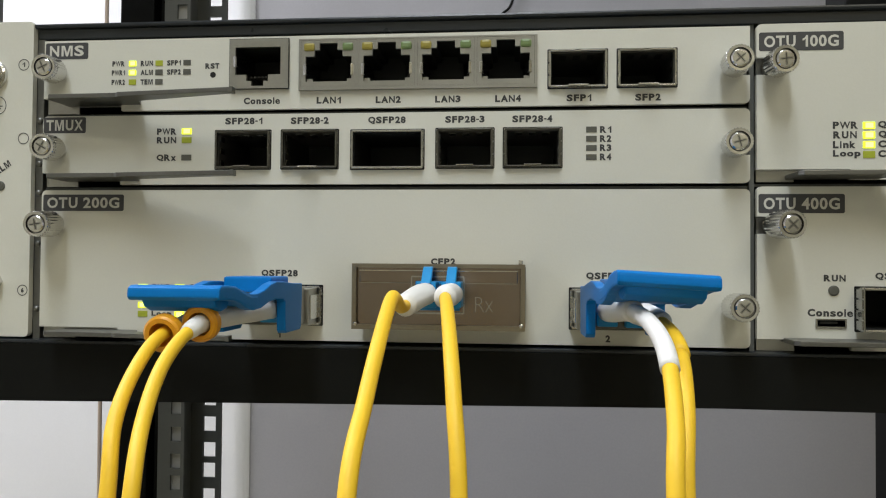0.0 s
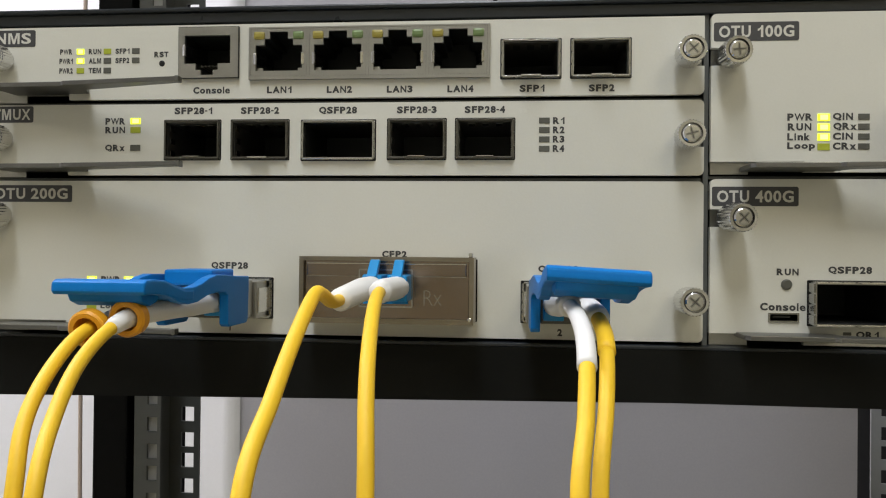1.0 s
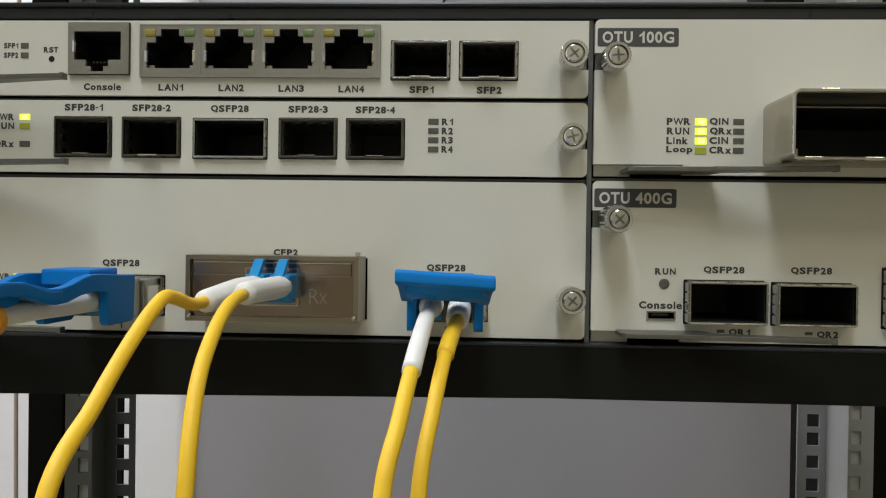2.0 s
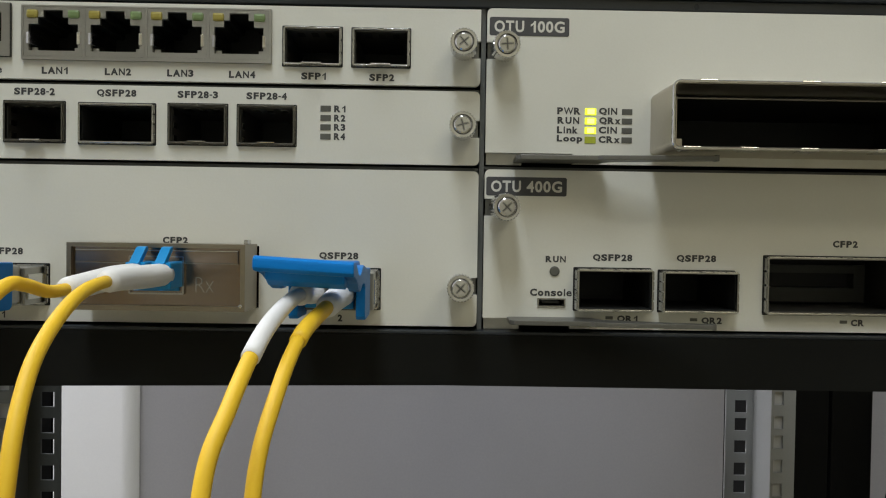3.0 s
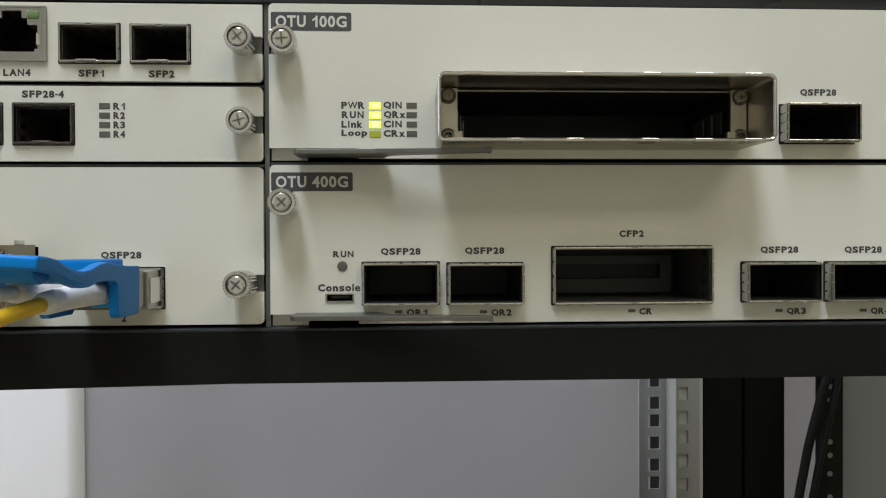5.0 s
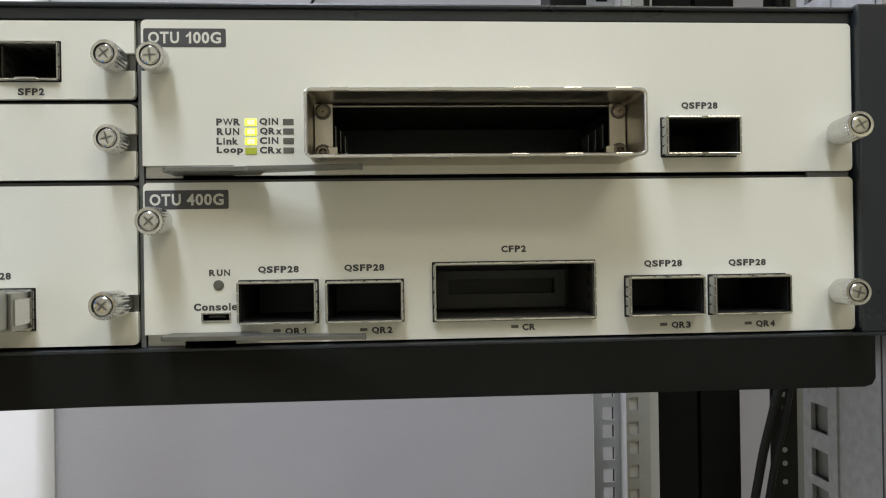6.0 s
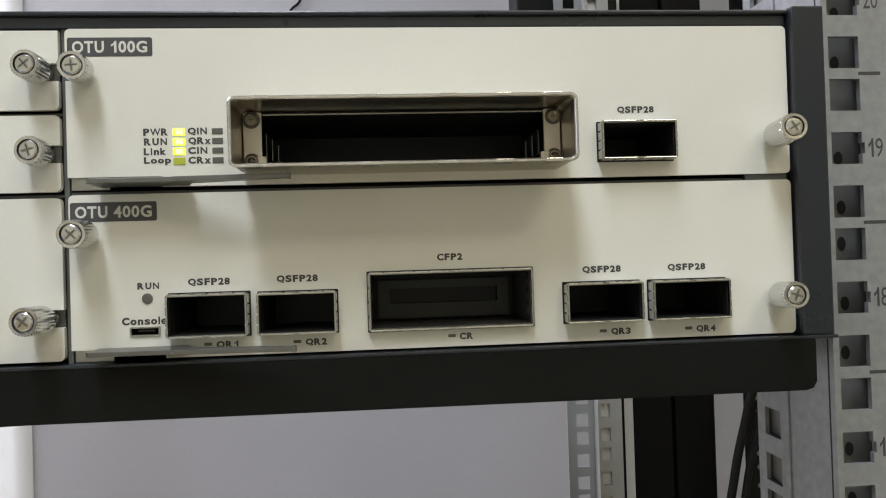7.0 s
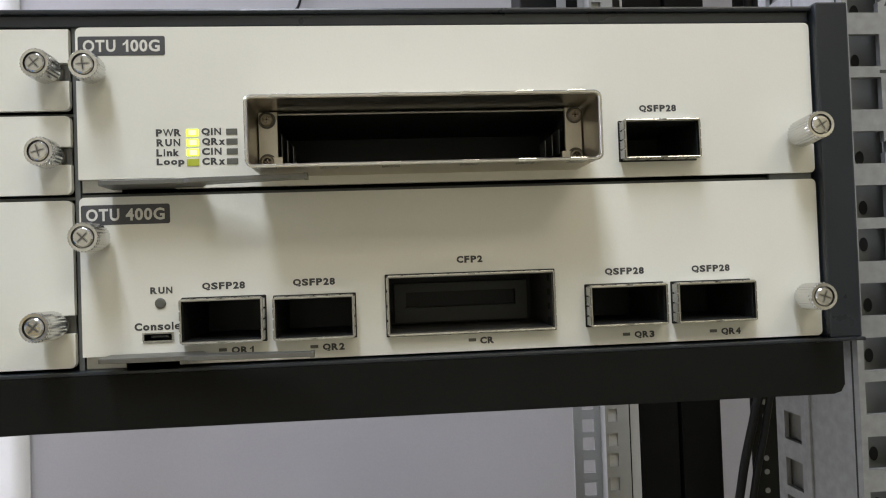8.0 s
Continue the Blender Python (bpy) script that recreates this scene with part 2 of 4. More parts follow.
def letters(parent, words, x, z, width, height, mat=None, y=-0.06, turn=0.0, name="lettering", weight=0.05):
    """Printed words, width by height overall, centred on x and z on a face towards -y."""
    points, faces, pen = [], [], 0.0
    for c in words:
        step, wide = FACE.get(c, (556, 500))
        if wide:
            co, polys = glyph(c, min(weight, {"W": 0.02, "N": 0.03, "e": 0.025, "s": 0.03}.get(c, weight)))
            foot = -TAIL if c == "p" else (-60 if c == "Q" else (270 if c == "-" else 0))
            top = 400 if c == "-" else (SHORT if c in "cenopsx" else TALL)
            at = sum(len(q) for q in points)
            faces += [tuple(i + at for i in q) for q in polys]
            points.append(co * (wide, top - foot) + (pen + (step - wide) / 2, foot))
        pen += step
    co = np.concatenate(points)
    left, right = co[:, 0].min(), co[:, 0].max()
    foot = -TAIL if "p" in words else 0
    co = (co - ((left + right) / 2, (foot + TALL) / 2)) * (width / (right - left), height / (TALL - foot))
    cs, sn = math.cos(radians(turn)), math.sin(radians(turn))
    me = bpy.data.meshes.new("print")
    me.from_pydata([((x + cs * q[0] - sn * q[1]) * MM, y * MM, (z + sn * q[0] + cs * q[1]) * MM) for q in co], [], faces)
    me.materials.append(mat or INK)
    ob = new(name, me)
    ob.parent = parent
    return ob


# ---- the room ----
def shell(name, x0, x1, y0, y1, z0, z1, mat):
    ob = part(name, boxes((x0 * 1000, x1 * 1000, y0 * 1000, y1 * 1000, z0 * 1000, z1 * 1000)), mat, None)
    return tagged(ob, kind="structure")


tagged(shell("floor", -3, 3.5, -2.5, 1.4, -0.05, 0, FLOOR), "beige tiled floor of the equipment room", "floor")
tagged(shell("ceiling", -3, 3.5, -2.5, 1.4, CEILING, CEILING + 0.05, WALL), "white painted ceiling", "ceiling")
tagged(shell("wall_north", -0.44, 3.5, 1.28, 1.4, 0, CEILING, SHADED_WALL), "wall behind the rack, its shade painted in as darker grey", "wall")
# pier added so its rounded corner shapes the soft edge of the shade
pier = [(-3000, 1400), (-3000, 1264), (-466, 1264)] + [(-466 + 45 * math.sin(k * math.pi / 48), 1309 - 45 * math.cos(k * math.pi / 48)) for k in range(1, 13)] + [(-434, 1400)]
tagged(part("wall_north_pier", slab(pier, 0, CEILING * 1000), WALL, None), "white painted pier with a rounded corner", "wall", kind="structure")
tagged(shell("wall_south", -3, 3.5, -2.6, -2.5, 0, CEILING, FRONT_WALL), "beige painted wall", "wall")
tagged(shell("wall_west", -3.1, -3, -2.6, 1.4, 0, CEILING, WALL), "white painted wall", "wall")
tagged(shell("wall_east", 3.5, 3.6, -2.6, 1.4, 0, CEILING, WALL), "white painted wall", "wall")
for lx, ly, lw, ld, watt, tone in LAMPS:
    fix = thing("ceiling_light", lx * 1000, ly * 1000, (CEILING - Z0) * 1000, "white framed rectangular ceiling light, lit, placed out of view", "ceiling light", "ceiling lights")
    w, d = lw * 500, ld * 500
    part("frame", boxes((-w - 20, -w, -d - 20, d + 20, -40, 0), (w, w + 20, -d - 20, d + 20, -40, 0), (-w, w, -d - 20, -d, -40, 0), (-w, w, d, d + 20, -40, 0)), WALL, fix)
    part("diffuser", boxes((-w, w, -d, d, -12, -2)), DIFFUSER, fix, "glowing diffuser")
    lamp = bpy.data.lights.new("lamp", "AREA")
    lamp.shape, lamp.size, lamp.size_y, lamp.energy, lamp.color = "RECTANGLE", lw * 0.97, ld * 0.97, watt, tone
    ob = new("lamp", lamp)
    ob.matrix_world = pose(lx, ly, CEILING - 0.03)


# ---- the rack ----
U = 44.45
U_ZERO = 56.1 - 18.5 * U  # foot of unit 1
FLOOR_Z = -Z0 * 1000


def unit_holes(low, high, a, b, half=4.75, pitch=1.0):
    out = []
    for u in range(1, 43):
        for k in (-1, 0, 1):
            mid = (U_ZERO + (u - 0.5) * U + k * 15.875) * pitch
            if low < mid - half and mid + half < high:
                out.append((a, b, mid - half, mid + half))
    return out


def rack_post(x, front, sign, label, mat, depth=46.0, wide=46.0, numbers=False, ports=(31.0, 41.0), lined=True):
    """An upright with a punched face towards the camera and a punched cheek along the opening; sign 1 stands right of the opening."""
    top = 1150
    post = thing("rack_post", x, front, FLOOR_Z, label, "rack post", "rack posts")
    lift = -FLOOR_Z
    m = Matrix.Translation((0, 0, lift))
    lo, hi = FLOOR_Z + 60, 1080
    punched = unit_holes(lo, hi, *sorted((sign * 1.9, sign * 11.4)))
    if numbers:
        # a small bite beside the middle hole of each unit
        punched += [(*sorted((sign * 11.3, sign * 12.3)), c + 3.1, d - 3.1) for a, b, c, d in punched[1::3]]
    face = sheet(*sorted((0, sign * wide)), FLOOR_Z, top, 0, 1.8, punched, turn=m)
    part("front_face", face, mat, post)
    cheek_turn = m @ Matrix(((0, sign, 0, 0), (1, 0, 0, 0), (0, 0, 1, 0), (0, 0, 0, 1)))
    part("cheek", sheet(1.8, depth, FLOOR_Z, top, 0, 1.6, unit_holes(lo, hi, *ports), turn=cheek_turn), mat, post)
    if lined:
        part("outer_cheek", boxes((*sorted((sign * (wide - 1.6), sign * wide)), 1.8, depth, 0, top + lift)), mat, post)
        part("return_flange", boxes((*sorted((sign * 1.6, sign * 14)), depth - 1.6, depth, 0, top + lift)), mat, post)
        part("cheek_lining", boxes((*sorted((sign * 2.4, sign * 3.2)), 8.0, depth - 2.5, 0, top + lift)), GREY_PAINT, post)
        # inner strip with oval screw holes, a few millimetres behind the face
        for k, zz in enumerate([c for *_, c, d in unit_holes(-140, 190, 0, 1)]):
            if k % 3 == 1 and k % 2:
                continue
            # black disc in front of the strip stands for the hole's shade
            bm = lathe(bmesh.new(), [(7.0, 2.1), (7.3, 2.1)], 16)
            bmesh.ops.scale(bm, vec=(0.62, 1, 1), verts=bm.verts)
            bmesh.ops.translate(bm, vec=(sign * (8.4 + 0.4 * (k % 2)), 0, zz + (2.6, 5.0, 3.4)[k % 3] + lift), verts=bm.verts)
            part("screw_hole", bm, VOID, post, "dark oval disc for the shade in a screw hole")
        # darker grey than the post: interior shade is put into the colour
        part("inner_strip", boxes((*sorted((sign * 1.7, sign * 16)), 7.3, 8.2, 0, top + lift)), GREY_PAINT, post, "inner strip, its grey darkened for the shade behind the face")
        part("cheek_bead", boxes((*sorted((-sign * 0.7, sign * 0.2)), 25.0, 27.6, 0, top + lift), bevel=0.25), mat, post)
        part("fold_line", boxes((*sorted((-sign * 0.06, sign * 0.2)), 2.4, 3.1, 0, top + lift)), VOID, post, "dark line along the fold")
    if numbers:
        for u in range(16, 22):
            mid = U_ZERO + (u - 0.5) * U + lift
            letters(post, str(u), sign * 15.6, mid, 4.6, 5.6, INK, name="unit_number", weight=0.0)
            part("unit_tick", boxes((sign * 11, sign * 18, -0.06, 0.3, mid + U / 2 - 0.5, mid + U / 2 + 0.5)), INK, post)
    return post


rack_post(368, 20, 1, "galvanised punched rack upright with unit numbers", ZINC, numbers=True)
rack_post(-92, 20, -1, "galvanised punched rack upright beside the chassis", ZINC, numbers=True)


def stepped_post(x, front, side, label, mat, step, holes):
    """A rear upright of stepped section: a narrow punched rail in front, a web, and a wider punched flange behind; side -1 mirrors it."""
    post = thing("rack_post", x, front, FLOOR_Z, label, "rack post", "rack posts")
    low, high, m = FLOOR_Z, 1150, Matrix.Translation((0, 0, -FLOOR_Z)) @ Matrix.Diagonal((side, 1, 1, 1))

    def bar(x0, x1, y0, y1):
        return (*sorted((side * x0, side * x1)), y0, y1, 0, high - low)

    part("front_rail", sheet(0, 17.0, low, high, 0, 1.6, unit_holes(low + 60, 1080, 2.0, 8.6, 4.6, 1.07), turn=m), mat, post)
    # backing added, pale to stand in for the bright wall beyond the slots
    part("rail_backing", boxes(bar(1.0, 15.4, 2.2, 3.2)), PALE_GREY, post, "pale backing put in for the bright wall behind the slots")
    part("web", boxes(bar(15.4, 17.0, 1.6, step - 1.6)), mat, post)
    part("rear_flange", sheet(-6.0, 17.0, low, high, step - 1.6, step, unit_holes(low + 60, 1080, *holes, 5.0, 1.11), turn=m), mat, post)
    return post


stepped_post(384, 320, 1, "grey punched rear rack upright of stepped section", RAIL_GREY, 66.0, (1.2, 10.6))
stepped_post(-107, 258, -1, "dark grey punched rear rack upright of stepped section", DARK_GREY, 47.0, (-2.0, 7.0))


def cable_duct(x0, x1, y, label, deep=32):
    duct = thing("cable_duct", x0, y, FLOOR_Z, label, "cable duct", "cable ducts")
    w, h = x1 - x0, 1150 - FLOOR_Z
    part("back", boxes((0, w, 30, deep, 0, h)), DUCT, duct)
    part("cover", boxes((0, w * 0.46, 0, 30, 0, h), (w * 0.52, w, 4, 30, 0, h), bevel=1.5), DUCT, duct)
    return duct


duct = cable_duct(440, 511, 408, "deep black vertical cable duct at the back of the rack", 135)
# pale and black strips added for the bright gap and its dark line
part("gap_strip", boxes((-8, -0.5, 1, 3, 0, 1150 - FLOOR_Z)), PALE_GREY, duct, "pale strip put in for the bright gap beside the duct")
part("gap_strip_edge", boxes((-11, -8, 0.5, 3, 0, 1150 - FLOOR_Z)), DUCT, duct)
cable_duct(-210, -150, 358, "black vertical cable duct at the back of the rack")

strip = thing("mounting_strip", 527, 392, FLOOR_Z, "black narrow steel strip with round holes", "mounting strip")
part("bar", boxes((0, 22, 0, 2, 0, 1150 - FLOOR_Z)), BLACK, strip)
dots = bmesh.new()
for k in range(30):
    zz = -330 + k * 15 - (4 if k % 3 == 1 else 0) - FLOOR_Z
    lathe(dots, [(-0.4, 2.2), (0.0, 2.2)], 12, 11, zz)
part("round_holes", dots, GREY_PAINT, strip)
side = thing("side_panel", 560, 420, FLOOR_Z, "grey steel side panel of the rack", "side panel")
part("panel", boxes((0, 60, 0, 2, 0, 1150 - FLOOR_Z)), GREY_PAINT, side)


def loose_cable(name, points, radius, mat, label):
    ob = thing(name, *points[0], label, "cable")
    o = Vector(points[0])
    part("jacket", tube(bmesh.new(), smooth_path([Vector(p) - o for p in points]), radius, 12), mat, ob, smooth=True)
    return ob


loose_cable("power_cable", [(535, 384, 300), (534, 382, 60), (532, 380, -60), (523, 379, -100), (510, 378, -150), (500, 376, -220), (495, 374, -420), (495, 372, FLOOR_Z + 4)], 3.4, BLACK, "black power cable hanging beside the rear duct")
loose_cable("power_cable", [(540, 382, 300), (539, 379, 60), (537, 377, -62), (530, 376, -108), (517, 374, -160), (507, 372, -228), (502, 370, -420), (502, 368, FLOOR_Z + 4)], 2.8, BLACK, "black power cable hanging beside the rear duct")
loose_cable("wall_wire", [(-236, 385, 700), (-237, 385, 0), (-235, 386, -400), (-236, 385, FLOOR_Z + 3)], 1.6, material("beige_wire", (0.50, 0.40, 0.33), 0.6), "thin beige wire hanging beside the cable duct")
box_above = thing("cable_manager", 350, 392, 190, "black cable manager box fixed to the rear duct", "cable manager")
part("box", prism([(0, 0), (0, 150), (38, 150), (38, 0)], 0, 82, bevel=2.0), BLACK, box_above)
loose_cable("network_cable", [(20, 1274, 420), (45, 1274, 478), (72, 1274, 525), (96, 1274, 560), (110, 1274, 700), (110, 1274, 1800)], 2.6, BLACK, "thin dark cable running up the rear wall")

shelf = thing("rack_shelf", 137, 0, 0, "black painted steel rack shelf under the chassis", "shelf")
S0, S1 = -62 - 137, 348.5 - 137
part("tray", boxes((S0, S1, -1.8, 330, 1.6, 2.9)), BLACK, shelf)
lip = [(S0, 2.9), (S0, -12.0), (S0 + 1.5, -13.0), (40 - 137, -11.5), (150 - 137, -10.0), (S1 - 3, -10.4), (S1 - 1, -9.8), (S1, -8.0), (S1, 2.9)]
part("front_lip", slab_front(lip, -3.2, -1.8), BLACK, shelf)
part("side_lip", boxes((S0, S0 + 1.4, 0, 330, -10, 1.6)), BLACK, shelf)
part("side_lip", boxes((S1 - 1.4, S1, 0, 330, -10, 1.6)), BLACK, shelf)
part("bracket", boxes((S1 - 1.4, 369.6 - 137, 66.1, 68, -10, 1.6)), BLACK, shelf)
part("bracket", boxes((-93.6 - 137, S0 + 1.4, 66.1, 68, -10, 1.6)), BLACK, shelf)

# ---- the chassis ----
chassis = thing("chassis", 137, 0, 2.9, "dark slate sheet-steel equipment chassis with card slots", "network chassis")
CX, CZ = -137.0, -2.9


def ch(x0, x1, y0, y1, z0, z1):
    return (x0 + CX, x1 + CX, y0, y1, z0 + CZ, z1 + CZ)


part("back_plane", boxes(ch(-76, 354, 36, 38, 4, 89.4)), VOID, chassis)
part("rear_body", boxes(ch(-76, 354, 200, 202, 4, 89.4)), SLATE, chassis)
part("top_cover", boxes(ch(-77.5, 354.4, -0.6, 240, 89.4, 90.6), bevel=0.5), SLATE, chassis)
part("top_rail", boxes(ch(-32.9, 345.4, 0.5, 3, 86.6, 89.4), bevel=0.3), SLATE, chassis)
part("side_bezel", boxes(ch(345.7, 354.4, -2.4, 3, 3.8, 91.0), bevel=0.5), SLATE, chassis)
part("side_wall", boxes(ch(353.2, 354.4, 3, 240, 3.8, 89.4)), SLATE, chassis)
part("side_wall", boxes(ch(-77.5, -76.3, 3, 240, 3.8, 89.4)), SLATE, chassis)
part("bottom_plate", boxes(ch(-77.5, 355.0, -3.0, 240, 2.9, 3.8), bevel=0.25), SLATE, chassis)
part("slot_divider", boxes(ch(158.2, 159.4, 1.6, 36, 3.8, 86.6)), DARK_GREY, chassis)
part("slot_shelf", boxes(ch(-31, 158, 2.4, 36, 65.2, 65.9)), DARK_GREY, chassis)
part("slot_shelf", boxes(ch(-31, 158, 2.4, 36, 44.9, 45.6)), DARK_GREY, chassis)
part("slot_shelf", boxes(ch(159.5, 345.4, 2.4, 36, 45.4, 46.1)), DARK_GREY, chassis)
part("gasket_strip", boxes(ch(-33.0, -31.0, 0.8, 3, 3.8, 86.6)), LEVER, chassis, "grey spring gasket strip")
part("gap_insert", boxes(ch(333, 344.5, 0.9, 2, 45.3, 46.8)), DARK_GREY, chassis, "grey strip in the slot")
bumps = bmesh.new()
for zz in (82, 64, 52, 44, 30, 12):
    lathe(bumps, [(0.8, 0.9), (0.1, 0.75), (-0.1, 0.3)], 10, -31.9 + CX, zz + CZ)
part("gasket_bumps", bumps, LEVER, chassis, smooth=True)


# ---- parts that the cards share ----
def thumbscrew(parent, x, z, reach, tilt=0.0, cross=20.0):
    """A knurled captive screw, reach millimetres proud of the panel."""
    bm = bmesh.new()
    lathe(bm, [(1.2, 2.6), (-0.2, 2.6), (-0.5, 2.45), (-2.2, 2.45)], 24)
    neck = part("thumbscrew", bm, STEEL, parent, "knurled bright steel thumbscrew", smooth=False)
    neck.location = (x * MM, 0, z * MM)
    neck.rotation_euler = (radians(tilt * 0.6), 0, radians(tilt))
    bm = bmesh.new()
    rings = [(-1.6, 2.7), (-1.9, 3.45), (-reach + 1.3, 3.45), (-reach + 0.9, 3.15), (-reach + 0.8, 3.45), (-reach + 0.3, 3.45), (-reach, 3.2), (-reach + 0.05, 2.55), (-reach + 0.9, 2.45), (-reach + 0.8, 0.02)]
    lathe(bm, rings, 52, ridge=0.22, ridged=(1, 2, 4, 5))
    part("knurled_head", bm, STEEL, neck)
    bm = bmesh.new()
    lathe(bm, [(-reach + 0.7, 2.22), (-reach + 0.1, 2.22), (-reach - 0.2, 1.9), (-reach - 0.25, 1.5), (-reach - 0.25, 0.02)], 28)
    part("screw_face", bm, STEEL, neck)
    # dark steel in groove and cross slot puts the recesses' shade into colour
    part("groove", lathe(bmesh.new(), [(-reach + 0.86, 2.4), (-reach + 0.80, 2.38), (-reach + 0.80, 0.05)], 28), LINER, neck, "dark disc for the shade in the groove round the screw")
    for name, half, long, out, mat in (("cross_recess", 0.42, 1.6, 0.29, CAGE), ("cross_slot", 0.15, 1.35, 0.32, LINER)):
        bm = bmesh.new()
        for k in range(2):
            a = radians(cross + 90 * k)
            c, d = math.cos(a), math.sin(a)
            ends = [(long * c - half * 0.6 * d, long * d + half * 0.6 * c), (-half * d, half * c), (-long * c - half * 0.6 * d, -long * d + half * 0.6 * c),
                    (-long * c + half * 0.6 * d, -long * d - half * 0.6 * c), (half * d, -half * c), (long * c + half * 0.6 * d, long * d - half * 0.6 * c)]
            loop = [bm.verts.new((px, -reach - out - 0.01 * k, pz)) for px, pz in ends]
            back = [bm.verts.new((px, -reach - 0.1, pz)) for px, pz in ends]
            bm.faces.new(loop)
            for i in range(6):
                bm.faces.new((loop[i], loop[(i + 1) % 6], back[(i + 1) % 6], back[i]))
        part(name, bm, mat, neck)


def lever(parent, x, z, tip, far):
    """The flat ejector lever that lies in the slot under a panel, from its pivot at x to its tip, far millimetres out."""
    pts = [(x + 0.4, 1.5), (x + 0.2, -7.5), (x + 1.2, -8.8), (x + 20, -9.4), (x + 21, -10.2), (tip - 0.6, -far), (tip, -far + 0.4), (tip - 0.2, -far + 2.4), (x + 24, -4.5), (x + 21.5, 1.5)]
    arm = part("ejector_lever", slab(pts, z - 0.58, z + 0.58, 0.16), LEVER, parent, "flat grey steel ejector lever")
    part("lever_tip", boxes((tip - 0.9, tip + 0.05, -far - 0.05, -far + 2.2, z - 0.75, z + 0.75), bevel=0.15), LEVER, arm, "worn tip")


def led(parent, x, z, state, w=2.1, h=1.45):
    part("led", boxes((x - w / 2, x + w / 2, -0.16, 0.6, z - h / 2, z + h / 2), bevel=0.1), {0: LED_OFF, 1: LED_DIM, 2: LED_ON}[state], parent, ("unlit indicator", "dim yellow-green indicator", "lit yellow-green indicator")[state])
    if state == 2:
        part("led_core", boxes((x - w * 0.3, x + w * 0.34, -0.24, -0.1, z - h * 0.36, z + h * 0.36), bevel=0.07), LED_CORE, parent, "bright lit core")


def badge(parent, words, x0, x1, z0, z1, inset=1.3):
    plate = part("badge", sheet(x0, x1, z0, z1, -0.07, 0.0, r=0.5), BADGE, parent, "dark grey printed name badge")
    letters(plate, words, (x0 + x1) / 2, (z0 + z1) / 2, x1 - x0 - 2 * inset, 2.95, WHITE_INK, -0.14, weight=0.03)


def cage(parent, x0, x1, z0, z1, proud, name="sfp_cage", fingers=(5, 3), wall=0.38, deep=32.0, tab=False, centre_gap=True, steel=None, rim=None):
    """A spring-fingered steel port cage: a hollow sleeve through the panel, with a dark connector at its end."""
    steel = steel or CAGE
    bm = sheet(x0, x1, z0, z1, -proud, deep, [(x0 + wall, x1 - wall, z0 + wall, z1 - wall)])
    body = part(name, bm, steel, parent)
    # black ring on the panel puts in the shade of the cage's gap
    part("seam", sheet(x0 - 0.5, x1 + 0.5, z0 - 0.5, z1 + 0.5, -0.07, 0.3, [(x0 - 0.2, x1 + 0.2, z0 - 0.2, z1 + 0.2)], r=0.3), VOID, body, "dark ring for the shade in the gap round the cage")
    nx, nz = fingers
    t = 0.26
    for k in range(nx):
        a, b = x0 + (x1 - x0) * (k + 0.07) / nx, x0 + (x1 - x0) * (k + 0.93) / nx
        for za, zb in ((z1, z1 + t), (z0 - t, z0)):
            part("spring_finger", boxes((a, b, -proud + 0.3, 0.9, za, zb)), steel, body)
    for k in range(nz):
        a, b = z0 + (z1 - z0) * (k + 0.08) / nz, z0 + (z1 - z0) * (k + 0.92) / nz
        for xa, xb in ((x0 - t, x0), (x1, x1 + t)):
            part("spring_finger", boxes((xa, xb, -proud + 0.3, 0.9, a, b)), steel, body)
    g, mid = (0.8 if centre_gap else 0.0), (x0 + x1) / 2
    for za, zb in ((z1 - 0.22, z1 + 0.1), (z0 - 0.1, z0 + 0.22)):
        part("rim", boxes((x0 + 0.3, mid - g, -proud - 0.3, -proud - 0.02, za, zb), (mid + g, x1 - 0.3, -proud - 0.3, -proud - 0.02, za, zb), bevel=0.1), rim or STEEL, body, "folded rim")
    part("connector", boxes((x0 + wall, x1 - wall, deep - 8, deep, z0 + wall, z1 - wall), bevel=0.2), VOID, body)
    if x1 - x0 > 30:
        part("connector_frame", sheet(x0 + 2.2, x1 - 2.2, z0 + 1.2, z1 - 2.6, deep - 11, deep - 8, [(x0 + 5.4, x1 - 5.4, z0 + 5.2, z1 - 5.0)]), CONNECTOR, body, "dull connector frame deep in the port")
    # the bare steel sleeve is lined dark to put its inner shade in
    part("liner", sheet(x0 + wall, x1 - wall, z0 + wall, z1 - wall, -proud + 1.2, deep - 8, [(x0 + wall + 0.15, x1 - wall - 0.15, z0 + wall + 0.15, z1 - wall - 0.15)]), VOID if nz == 4 and nx < 10 else LINER, body, "cage lining, darkened for the shade inside")
    panes = [(x0 + (x1 - x0) * (k + 0.75) / nx, x0 + (x1 - x0) * (k + 1.25) / nx, 2.6, 6.5, z1 - wall - 0.22, z1 - wall - 0.14) for k in range(nx - 1)]
    for k in range(nz):
        a = z0 + (z1 - z0) * (k + 0.28) / nz
        panes += [(xa, xa + 0.08, 1.6, 4.2, a, a + (z1 - z0) * 0.45 / nz) for xa in (x0 + wall + 0.14, x1 - wall - 0.22)]
    for pane in panes:
        part("spring_window", boxes(pane), VOID if steel is CAGE else CAGE, body)
    if tab:
        part("latch_tab", boxes(((x0 + x1) / 2 - 2.5, (x0 + x1) / 2 + 2.5, -proud - 1.6, 4, z0 - 0.15, z0 + 0.3), bevel=0.1), STEEL, body, "bright latch tab")
